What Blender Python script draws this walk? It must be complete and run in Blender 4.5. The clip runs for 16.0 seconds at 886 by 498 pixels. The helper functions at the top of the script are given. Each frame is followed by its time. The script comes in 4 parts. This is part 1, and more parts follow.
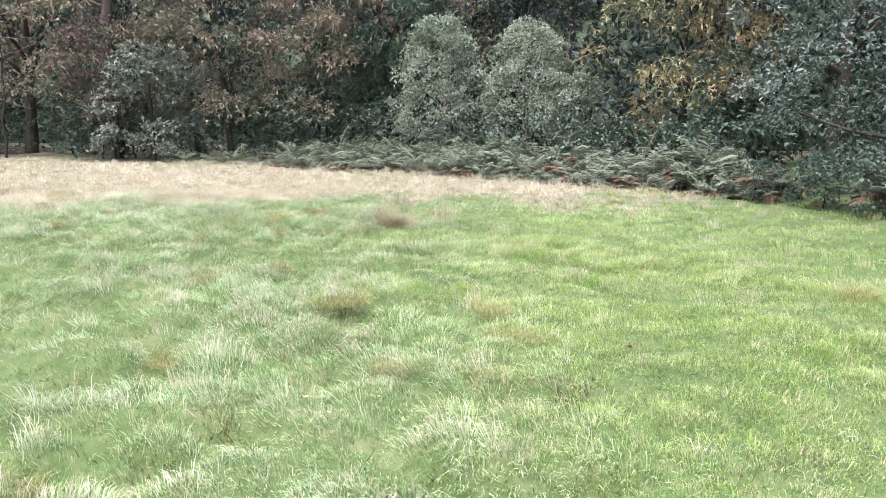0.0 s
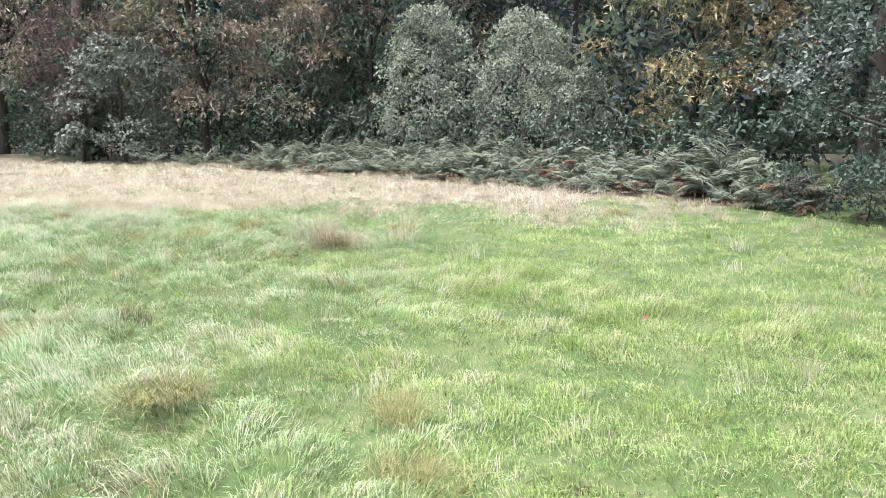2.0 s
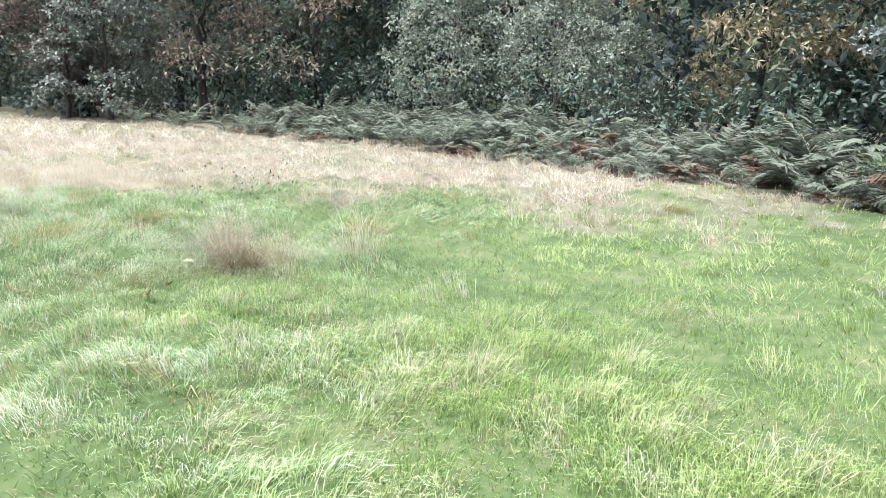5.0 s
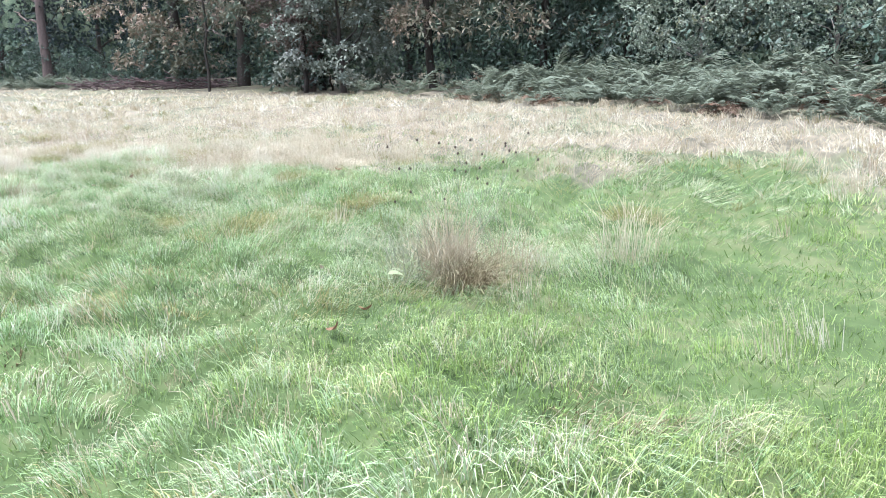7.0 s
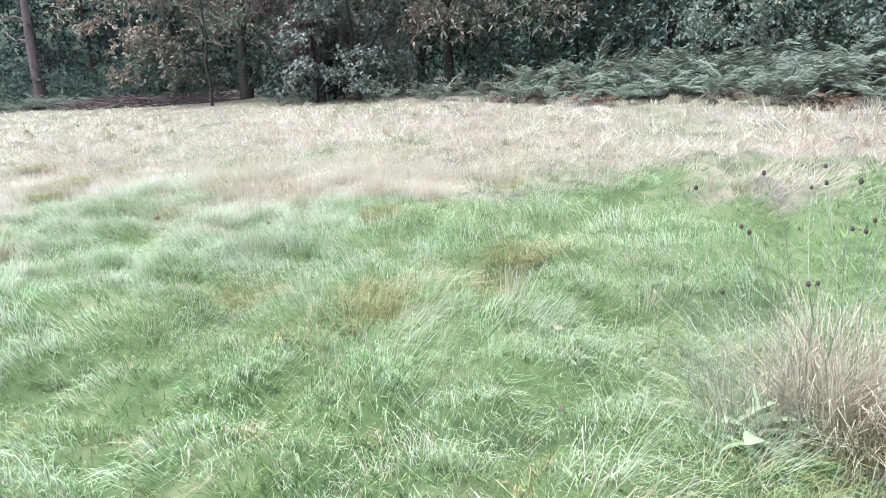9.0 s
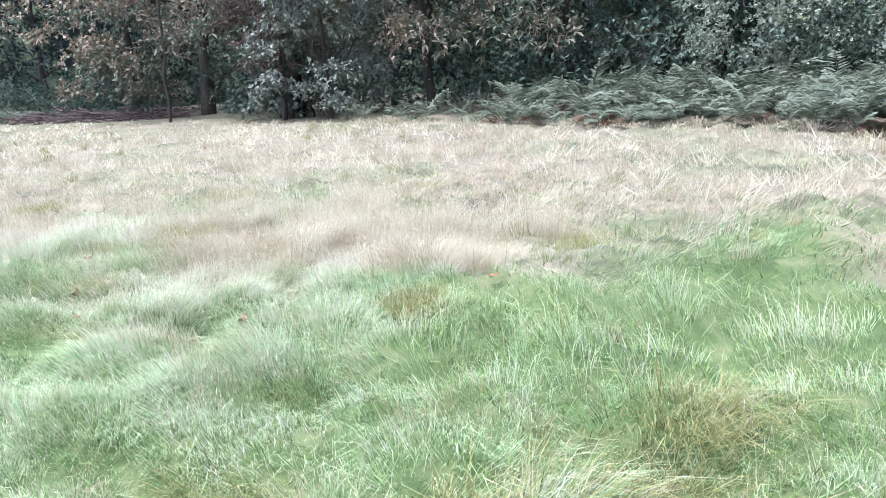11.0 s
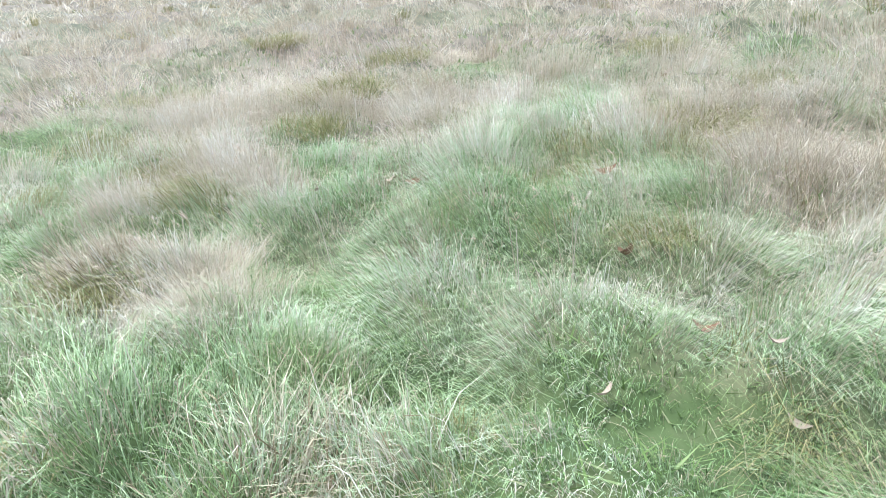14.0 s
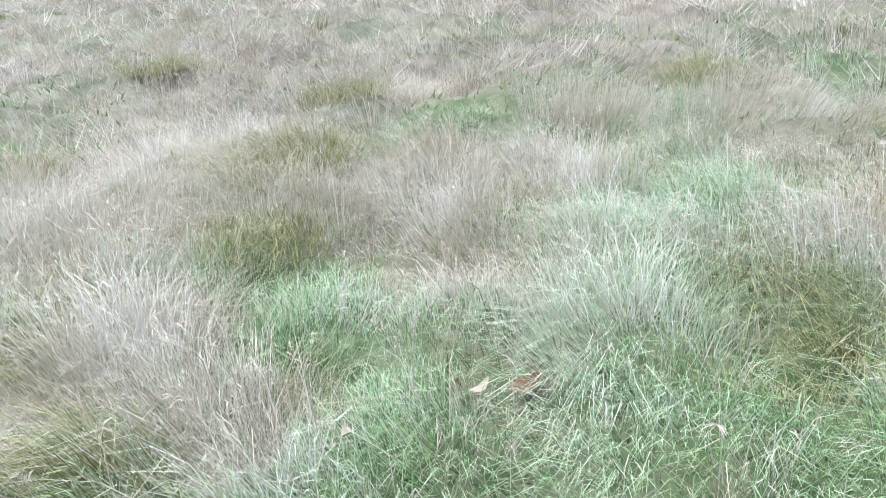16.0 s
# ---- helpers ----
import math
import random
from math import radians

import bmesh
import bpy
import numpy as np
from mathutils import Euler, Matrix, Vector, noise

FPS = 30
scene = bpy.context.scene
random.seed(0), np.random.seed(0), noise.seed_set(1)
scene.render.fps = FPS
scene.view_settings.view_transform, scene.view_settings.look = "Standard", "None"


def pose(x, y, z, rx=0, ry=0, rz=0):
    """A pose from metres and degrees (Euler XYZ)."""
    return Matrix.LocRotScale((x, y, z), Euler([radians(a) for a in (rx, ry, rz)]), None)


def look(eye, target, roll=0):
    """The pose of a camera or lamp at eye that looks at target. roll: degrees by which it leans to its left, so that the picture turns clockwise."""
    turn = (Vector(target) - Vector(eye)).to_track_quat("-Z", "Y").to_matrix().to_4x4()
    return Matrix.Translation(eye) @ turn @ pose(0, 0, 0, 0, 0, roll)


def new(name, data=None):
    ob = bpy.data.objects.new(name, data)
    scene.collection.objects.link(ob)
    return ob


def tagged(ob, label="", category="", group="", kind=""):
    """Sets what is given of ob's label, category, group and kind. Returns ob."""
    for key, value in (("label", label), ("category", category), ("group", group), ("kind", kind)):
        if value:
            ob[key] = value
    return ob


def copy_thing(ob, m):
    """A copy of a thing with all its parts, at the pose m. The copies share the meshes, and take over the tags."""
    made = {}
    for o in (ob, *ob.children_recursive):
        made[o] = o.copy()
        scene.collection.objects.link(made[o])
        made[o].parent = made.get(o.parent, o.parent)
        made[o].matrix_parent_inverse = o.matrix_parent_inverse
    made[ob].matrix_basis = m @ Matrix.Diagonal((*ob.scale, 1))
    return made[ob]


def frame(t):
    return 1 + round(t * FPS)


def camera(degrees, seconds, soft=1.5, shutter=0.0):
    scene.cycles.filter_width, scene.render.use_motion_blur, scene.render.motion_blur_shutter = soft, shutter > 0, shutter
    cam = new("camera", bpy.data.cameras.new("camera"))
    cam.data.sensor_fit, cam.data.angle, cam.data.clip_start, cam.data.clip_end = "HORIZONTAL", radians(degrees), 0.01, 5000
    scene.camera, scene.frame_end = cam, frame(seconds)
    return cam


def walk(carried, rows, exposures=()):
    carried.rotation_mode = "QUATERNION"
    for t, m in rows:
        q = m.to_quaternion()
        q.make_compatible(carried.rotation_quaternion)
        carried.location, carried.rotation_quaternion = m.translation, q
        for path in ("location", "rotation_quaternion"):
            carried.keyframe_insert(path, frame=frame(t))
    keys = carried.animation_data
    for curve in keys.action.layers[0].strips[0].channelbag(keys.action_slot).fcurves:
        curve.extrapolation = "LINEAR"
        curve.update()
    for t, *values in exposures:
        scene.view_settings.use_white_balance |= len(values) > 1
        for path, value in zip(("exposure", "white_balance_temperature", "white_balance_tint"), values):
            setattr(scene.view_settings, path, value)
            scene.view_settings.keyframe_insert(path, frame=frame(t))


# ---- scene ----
cam = camera(62.0, 16.0, 0.9)
PATH = [
    (0, (0.046, 4.657, 1.775), (-0.051, 6.626, 1.438), -0.1),
    (0.5, (0.163, 5.299, 1.749), (0.077, 7.267, 1.401), -0.2),
    (1, (0.341, 5.9, 1.659), (0.244, 7.867, 1.313), -0.5),
    (1.5, (0.452, 6.622, 1.618), (0.349, 8.589, 1.273), -0.3),
    (2, (0.634, 7.307, 1.645), (0.518, 9.276, 1.315), 0.0),
    (2.5, (0.672, 7.96, 1.626), (0.568, 9.93, 1.3), 0.7),
    (3, (0.729, 8.562, 1.65), (0.659, 10.536, 1.335), 1.0),
    (3.2, (0.762, 8.815, 1.668), (0.711, 10.791, 1.358), 1.2),
    (5.3, (0.908, 11.364, 1.533), (0.64, 13.294, 1.083), 1.6),
    (5.5, (0.905, 11.592, 1.514), (0.56, 13.505, 1.046), 1.1),
    (6, (0.711, 12.024, 1.445), (0.186, 13.886, 0.939), 0.0),
    (6.5, (0.479, 12.475, 1.422), (-0.2, 14.282, 0.901), -1.2),
    (7, (0.183, 12.929, 1.372), (-0.583, 14.705, 0.863), -2.0),
    (7.5, (-0.269, 13.397, 1.336), (-1.061, 15.168, 0.853), -2.5),
    (8, (-0.735, 13.805, 1.347), (-1.545, 15.567, 0.856), -3.1),
    (8.5, (-1.298, 14.089, 1.34), (-2.084, 15.861, 0.847), -3.7),
    (8.7, (-1.502, 14.232, 1.299), (-2.28, 16.006, 0.799), -4.1),
    (10.8, (-2.912, 16.121, 1.305), (-3.565, 17.954, 0.844), -3.5),
    (11, (-3.061, 16.232, 1.293), (-3.732, 18.059, 0.833), -3.6),
    (11.5, (-3.421, 16.541, 1.285), (-4.199, 18.319, 0.802), -3.8),
    (12, (-3.911, 16.705, 1.275), (-4.847, 18.39, 0.743), -4.3),
    (12.5, (-4.378, 16.876, 1.24), (-5.487, 18.425, 0.632), -5.2),
    (13, (-4.902, 17.095, 1.219), (-6.093, 18.538, 0.513), -6.0),
    (13.5, (-5.435, 17.258, 1.221), (-6.608, 18.672, 0.432), -5.8),
    (14, (-5.95, 17.497, 1.213), (-7.09, 18.916, 0.383), -5.6),
    (14.5, (-6.436, 17.653, 1.255), (-7.518, 19.13, 0.45), -4.9),
    (15, (-6.849, 17.893, 1.225), (-7.856, 19.43, 0.435), -4.7),
    (15.5, (-7.224, 18.257, 1.193), (-8.147, 19.839, 0.39), -4.6),
    (16, (-7.569, 18.64, 1.172), (-8.425, 20.226, 0.304), -4.9),
]
walk(cam, [(t, look(e, g, r)) for t, e, g, r in PATH], [(0, 2.79, 6150, 13), (3.2, 2.82, 6100, 13), (5.5, 2.85, 5800, 12), (7, 2.77, 5600, 11), (8.5, 2.76, 5500, 12), (11, 2.78, 5450, 13), (13, 2.6, 5480, 12), (14.5, 2.32, 5480, 11), (16, 2.3, 5300, 13)])

# ---- world, sun, exposure ----
world = bpy.data.worlds.new("overcast_sky")
scene.world = world
world.use_nodes = True
wn, wl = world.node_tree.nodes, world.node_tree.links
sky = wn.new("ShaderNodeTexSky")
sky.sky_type, sky.sun_disc = "NISHITA", False
sky.sun_elevation, sky.sun_rotation = radians(70), radians(-125)
sky.air_density, sky.dust_density = 1.0, 4.0
haze = wn.new("ShaderNodeMix")
haze.data_type, haze.inputs[0].default_value = "RGBA", 0.55
haze.inputs["B"].default_value = (9.0, 9.3, 9.6, 1)
wl.new(sky.outputs[0], haze.inputs["A"])
# an overcast sky is brightest overhead
way_up = wn.new("ShaderNodeSeparateXYZ")
wl.new(wn.new("ShaderNodeTexCoord").outputs["Generated"], way_up.inputs[0])
rise = wn.new("ShaderNodeMapRange")
rise.inputs[3].default_value, rise.inputs[4].default_value = 0.28, 1.35
wl.new(way_up.outputs["Z"], rise.inputs[0])
vault = wn.new("ShaderNodeVectorMath")
vault.operation = "SCALE"
wl.new(haze.outputs["Result"], vault.inputs[0])
wl.new(rise.outputs[0], vault.inputs["Scale"])
wl.new(vault.outputs[0], wn["Background"].inputs[0])
wn["Background"].inputs[1].default_value = 0.12

sun = new("sun", bpy.data.lights.new("sun", "SUN"))
sun.data.energy, sun.data.angle, sun.data.color = 1.5, radians(13), (1.0, 0.96, 0.9)
sun.matrix_world = look((-3.5, -2.5, 13), (0, 0, 0))

# ---- helpers of this scene ----
rng = np.random.default_rng(7)


def vnoise(x, y, size, seed):
    """Smooth value noise from 0 to 1 with lumps of that size in metres."""
    x, y = np.asarray(x, float) / size + 1000, np.asarray(y, float) / size + 1000
    ix, iy = np.floor(x).astype(np.int64), np.floor(y).astype(np.int64)
    fx, fy = x - ix, y - iy
    fx, fy = fx * fx * (3 - 2 * fx), fy * fy * (3 - 2 * fy)

    def lattice(a, b):
        v = np.sin(a * 127.1 + b * 311.7 + seed * 74.7) * 43758.5453
        return v - np.floor(v)
    return (lattice(ix, iy) * (1 - fx) + lattice(ix + 1, iy) * fx) * (1 - fy) + (lattice(ix, iy + 1) * (1 - fx) + lattice(ix + 1, iy + 1) * fx) * fy


def tussocks(x, y, size, seed):
    """The tussock that each place belongs to: how near its middle (1 there, 0 in the crease), a number of its own and the way out from it."""
    x, y = np.asarray(x, float), np.asarray(y, float)
    ix, iy = np.floor(x / size), np.floor(y / size)
    best, own, ox, oy = np.full(x.shape, 9.0), np.zeros(x.shape), np.zeros(x.shape), np.zeros(x.shape)
    for dx in (-1, 0, 1):
        for dy in (-1, 0, 1):
            a, b = ix + dx, iy + dy
            r1 = np.sin(a * 127.1 + b * 311.7 + seed * 17.3) * 43758.5453
            r2 = np.sin(a * 269.5 + b * 183.3 + seed * 31.9) * 28001.8384
            r1, r2 = r1 - np.floor(r1), r2 - np.floor(r2)
            px, py = x / size - (a + 0.1 + 0.8 * r1), y / size - (b + 0.1 + 0.8 * r2)
            d = np.hypot(px, py) * (0.8 + 0.5 * ((r1 * 7.31 + r2 * 3.77) % 1))
            near = d < best
            best, own = np.where(near, d, best), np.where(near, (r1 * 5.7 + r2 * 9.1) % 1, own)
            ox, oy = np.where(near, px, ox), np.where(near, py, oy)
    return 1 - np.clip(best / 0.72, 0, 1) ** 1.6, own, ox, oy


def height(x, y):
    """Height of the ground: tussocks with creases between them, on low swells."""
    x, y = np.asarray(x, float), np.asarray(y, float)
    rough = 0.35 + 0.65 * np.clip((np.interp(y, [6, 9, 12, 16, 18, 20, 24], [1.5, 0.6, -0.3, -1.2, -0.1, 1.4, 3]) + 0.8 - x) / 1.6, 0, 1)
    return rough * (0.15 * (tussocks(x, y, 0.5, 4)[0] - 0.5) + 0.07 * (vnoise(x, y, 0.25, 2) - 0.5)) + 0.1 * (vnoise(x, y, 1.1, 1) - 0.5) + 0.12 * (vnoise(x, y, 6, 3) - 0.5)


def unit(v):
    return v / np.maximum(np.linalg.norm(v, axis=-1, keepdims=True), 1e-9)


def mesh_of(name, verts, tris=None, quads=None, mat=None, smooth=False, tint=None):
    """A mesh from arrays of corners, triangles and quads; tint: a shift of colour that a tuft or bough has in common."""
    me = bpy.data.meshes.new(name)
    verts = np.asarray(verts, np.float32)
    loops, sizes = [], []
    for f, k in ((tris, 3), (quads, 4)):
        if f is not None and len(f):
            f = np.asarray(f, np.int32)
            loops.append(f.ravel())
            sizes.append(np.full(len(f), k, np.int32))
    loops, sizes = np.concatenate(loops), np.concatenate(sizes)
    me.vertices.add(len(verts))
    me.vertices.foreach_set("co", verts.ravel())
    me.loops.add(len(loops))
    me.loops.foreach_set("vertex_index", loops)
    me.polygons.add(len(sizes))
    me.polygons.foreach_set("loop_start", np.concatenate([[0], np.cumsum(sizes)[:-1]]).astype(np.int32))
    me.polygons.foreach_set("use_smooth", np.full(len(sizes), smooth))
    me.update(calc_edges=True)
    if mat:
        me.materials.append(mat)
    if tint is not None:
        me.attributes.new("tint", "FLOAT", "POINT").data.foreach_set("value", np.asarray(tint, np.float32))
    return me


def part(name, me, parent, label=""):
    ob = new(name, me)
    ob.parent = parent
    return tagged(ob, label)


def thing(name, x, y, label, category, group="", z=None, turn=0.0, size=1.0):
    ob = new(name)
    ob.empty_display_size = 0.2
    ob.matrix_basis = pose(x, y, height(x, y) if z is None else z, 0, 0, turn) @ Matrix.Diagonal((size, size, size, 1))
    return tagged(ob, label, category, group)


def join(pieces):
    """Joins (verts, tris, quads) pieces into one."""
    V, T, Q, n = [], [], [], 0
    for v, t, q in pieces:
        V.append(v)
        if t is not None and len(t):
            T.append(np.asarray(t) + n)
        if q is not None and len(q):
            Q.append(np.asarray(q) + n)
        n += len(v)
    return np.concatenate(V), (np.concatenate(T) if T else None), (np.concatenate(Q) if Q else None)


def tube(points, radii, sides=8):
    """A tapered limb along points."""
    p, r = np.asarray(points, float), np.asarray(radii, float)
    d = unit(np.gradient(p, axis=0))
    ref = np.where(np.abs(d[:, 2:3]) > 0.9, np.array([[1.0, 0, 0]]), np.array([[0, 0, 1.0]]))
    a = unit(np.cross(d, ref))
    b = np.cross(d, a)
    ang = np.linspace(0, 2 * np.pi, sides, endpoint=False)
    v = (p[:, None] + r[:, None, None] * (a[:, None] * np.cos(ang)[None, :, None] + b[:, None] * np.sin(ang)[None, :, None])).reshape(-1, 3)
    i, j = np.meshgrid(np.arange(len(p) - 1), np.arange(sides), indexing="ij")
    k = (j + 1) % sides
    q = np.stack([i * sides + j, i * sides + k, (i + 1) * sides + k, (i + 1) * sides + j], -1).reshape(-1, 4)
    n = len(v)
    v = np.concatenate([v, p[-1:]])
    e = (len(p) - 1) * sides
    t = np.stack([e + np.arange(sides), e + (np.arange(sides) + 1) % sides, np.full(sides, n)], -1)
    return v, t, q


def leaves(base, way, length, width, up=0.8, fold=0.15, droop=0.1):
    """Flat folded leaves, one quad each, from base points along way."""
    n = len(base)
    way = unit(way)
    face = unit(np.array([0, 0, up]) + rng.normal(0, 0.6, (n, 3)))
    side = unit(np.cross(way, face))
    nor = np.cross(side, way)
    length, width = np.broadcast_to(length, n)[:, None], np.broadcast_to(width, n)[:, None]
    mid = base + way * length * 0.5 - nor * width * fold
    tip = base + way * length - np.array([0, 0, 1]) * length * droop
    v = np.stack([base, mid + side * width / 2, tip, mid - side * width / 2], 1).reshape(-1, 3)
    return v, None, np.arange(n * 4).reshape(-1, 4)


def sprays(c, way, per, length, width, droop=0.15):
    """Star-like sprays: leaves that share one twig end, so that a spray has one colour."""
    n = len(c)
    length = length * rng.uniform(0.7, 1.25, n)
    d = unit(way[:, None] * 0.55 + rng.normal(0, 0.75, (n, per, 3)) + np.array([0, 0, -0.1]))
    face = unit(np.array([0, 0, 0.9]) + rng.normal(0, 0.5, (n, per, 3)))
    side = unit(np.cross(d, face))
    ln = (length[:, None] * rng.uniform(0.7, 1.2, (n, per)))[..., None]
    mid = c[:, None] + d * ln * 0.55
    tip = c[:, None] + d * ln - np.array([0, 0, 1]) * ln * droop
    w = ln * (width / 2)
    v = np.concatenate([c[:, None], np.stack([mid + side * w, tip, mid - side * w], 2).reshape(n, per * 3, 3)], 1).reshape(-1, 3)
    b = (np.arange(n) * (per * 3 + 1))[:, None]
    k = np.arange(per)[None] * 3 + 1
    q = np.stack([np.broadcast_to(b, (n, per)), b + k, b + k + 1, b + k + 2], -1).reshape(-1, 4)
    return v, None, q


def blades(x, y, z, h, w, lean, fine=2, droop=0.3):
    """Bent grass blades; lean is the sideways reach of each tip in metres, droop how far the tip hangs over."""
    n = len(x)
    a = rng.uniform(0, 2 * np.pi, n)
    side = np.stack([np.cos(a), np.sin(a), np.zeros(n)], -1) * (w / 2)[:, None]
    b = np.stack([x, y, z], -1)
    l3 = np.concatenate([lean, np.zeros((n, 1))], 1)
    sag = droop * rng.uniform(0.4, 1.6, n)

    def at(s):
        p = b + l3 * s ** 1.5
        p[:, 2] += h * ((1 + 0.55 * sag) * (1 - (1 - s) ** 1.6) - sag * s ** 2.4)
        return p
    if fine == 1:
        v = np.stack([b - side, b + side, at(1.0)], 1).reshape(-1, 3)
        return v, np.arange(n * 3).reshape(-1, 3), None
    if fine == 2:
        m = at(0.55)
        v = np.stack([b - side, b + side, m + side * 0.8, m - side * 0.8, at(1.0)], 1).reshape(-1, 3)
        k = np.arange(n)[:, None] * 5
        return v, k + np.array([[3, 2, 4]]), k + np.array([[0, 1, 2, 3]])
    m, e = at(0.4), at(0.75)
    v = np.stack([b - side * 0.8, b + side * 0.8, m + side, m - side, e + side * 0.7, e - side * 0.7, at(1.0)], 1).reshape(-1, 3)
    k = np.arange(n)[:, None] * 7
    return v, k + np.array([[5, 4, 6]]), np.concatenate([k + np.array([[0, 1, 2, 3]]), k + np.array([[3, 2, 4, 5]])])


# ---- materials ----
def nodes_of(name):
    m = bpy.data.materials.new(name)
    m.use_nodes = True
    return m, m.node_tree.nodes, m.node_tree.links


def ramp(n, stops):
    r = n.new("ShaderNodeValToRGB")
    els = r.color_ramp.elements
    while len(els) < len(stops):
        els.new(0.5)
    for e, (p, c) in zip(els, stops):
        e.position, e.color = p, (*c, 1)
    return r


def leafy(name, stops, patch, patch_size=1.5, amount=0.5, through_light=0.35, rough=0.5, gloss=0.4, deep=None, single=0.6):
    """Foliage: a colour of its own for each leaf or blade, patches of another tone, light shining through."""
    m, n, l = nodes_of(name)
    geo = n.new("ShaderNodeNewGeometry")
    r = ramp(n, stops)
    own = n.new("ShaderNodeMapRange")
    own.inputs[3].default_value, own.inputs[4].default_value = 0.5 - single / 2, 0.5 + single / 2
    l.new(geo.outputs["Random Per Island"], own.inputs[0])
    att = n.new("ShaderNodeAttribute")
    att.attribute_name = "tint"
    total = n.new("ShaderNodeMath")
    l.new(own.outputs[0], total.inputs[0])
    l.new(att.outputs["Fac"], total.inputs[1])
    l.new(total.outputs[0], r.inputs[0])
    co = n.new("ShaderNodeTexCoord")
    tex = n.new("ShaderNodeTexNoise")
    tex.inputs["Scale"].default_value, tex.inputs["Detail"].default_value = 1 / patch_size, 3
    l.new(co.outputs["Object"], tex.inputs["Vector"])
    cut = n.new("ShaderNodeMapRange")
    cut.inputs[1].default_value, cut.inputs[2].default_value, cut.inputs[4].default_value = 0.42, 0.62, amount
    l.new(tex.outputs["Fac"], cut.inputs[0])
    mix = n.new("ShaderNodeMix")
    mix.data_type = "RGBA"
    l.new(cut.outputs[0], mix.inputs[0])
    l.new(r.outputs[0], mix.inputs["A"])
    tone = n.new("ShaderNodeMix")
    tone.data_type, tone.blend_type, tone.inputs[0].default_value = "RGBA", "MIX", 0.45
    tone.inputs["A"].default_value = (*patch, 1)
    l.new(r.outputs[0], tone.inputs["B"])
    l.new(tone.outputs["Result"], mix.inputs["B"])
    colour = mix.outputs["Result"]
    if deep:
        fine = n.new("ShaderNodeTexNoise")
        fine.inputs["Scale"].default_value, fine.inputs["Detail"].default_value = 2.6, 2
        l.new(co.outputs["Object"], fine.inputs["Vector"])
        band = n.new("ShaderNodeMapRange")
        band.inputs[1].default_value, band.inputs[2].default_value, band.inputs[4].default_value = 0.5, 0.68, 0.75
        l.new(fine.outputs["Fac"], band.inputs[0])
        second = n.new("ShaderNodeMix")
        second.data_type = "RGBA"
        l.new(band.outputs[0], second.inputs[0])
        l.new(colour, second.inputs["A"])
        second.inputs["B"].default_value = (*deep, 1)
        colour = second.outputs["Result"]
    p = n["Principled BSDF"]
    p.inputs["Roughness"].default_value, p.inputs["Specular IOR Level"].default_value = min(0.8, rough + 0.12), 0.28 * gloss
    l.new(colour, p.inputs["Base Color"])
    t = n.new("ShaderNodeBsdfTranslucent")
    l.new(colour, t.inputs[0])
    s = n.new("ShaderNodeMixShader")
    s.inputs[0].default_value = through_light
    l.new(p.outputs[0], s.inputs[1])
    l.new(t.outputs[0], s.inputs[2])
    l.new(s.outputs[0], n["Material Output"].inputs["Surface"])
    return m


def rough_surface(name, stops, size, bump=0.3, rough=0.9, stretch=(1, 1, 1)):
    """Bark, soil and the like: two sizes of noise and relief."""
    m, n, l = nodes_of(name)
    co = n.new("ShaderNodeTexCoord")
    mp = n.new("ShaderNodeMapping")
    mp.inputs["Scale"].default_value = stretch
    l.new(co.outputs["Object"], mp.inputs[0])
    a, b = n.new("ShaderNodeTexNoise"), n.new("ShaderNodeTexNoise")
    a.inputs["Scale"].default_value, a.inputs["Detail"].default_value = 1 / size, 6
    b.inputs["Scale"].default_value, b.inputs["Detail"].default_value = 8 / size, 4
    l.new(mp.outputs[0], a.inputs["Vector"])
    l.new(mp.outputs[0], b.inputs["Vector"])
    mx = n.new("ShaderNodeMix")
    mx.inputs[0].default_value = 0.45
    l.new(a.outputs["Fac"], mx.inputs["A"])
    l.new(b.outputs["Fac"], mx.inputs["B"])
    r = ramp(n, stops)
    l.new(mx.outputs["Result"], r.inputs[0])
    bp = n.new("ShaderNodeBump")
    bp.inputs["Strength"].default_value, bp.inputs["Distance"].default_value = bump, 0.03
    l.new(mx.outputs["Result"], bp.inputs["Height"])
    p = n["Principled BSDF"]
    p.inputs["Roughness"].default_value, p.inputs["Specular IOR Level"].default_value = rough, 0.15
    l.new(r.outputs[0], p.inputs["Base Color"])
    l.new(bp.outputs[0], p.inputs["Normal"])
    return m


M_GROUND = rough_surface("turf", [(0.3, (0.0179, 0.0275, 0.00834)), (0.5, (0.0358, 0.053, 0.0163)), (0.7, (0.0761, 0.0781, 0.037))], 0.9, 0.6)
gn, gl = M_GROUND.node_tree.nodes, M_GROUND.node_tree.links
dry_att, dry_mix = gn.new("ShaderNodeAttribute"), gn.new("ShaderNodeMix")
dry_att.attribute_name, dry_mix.data_type = "dry", "RGBA"
dry_ramp = ramp(gn, [(0.35, (0.04, 0.036, 0.024)), (0.65, (0.13, 0.11, 0.078))])
old_link = gn["Principled BSDF"].inputs["Base Color"].links[0]
gl.new(old_link.from_node.inputs[0].links[0].from_socket, dry_ramp.inputs[0])
gl.new(dry_att.outputs["Fac"], dry_mix.inputs[0])
gl.new(old_link.from_socket, dry_mix.inputs["A"])
gl.new(dry_ramp.outputs[0], dry_mix.inputs["B"])
gl.new(dry_mix.outputs["Result"], gn["Principled BSDF"].inputs["Base Color"])
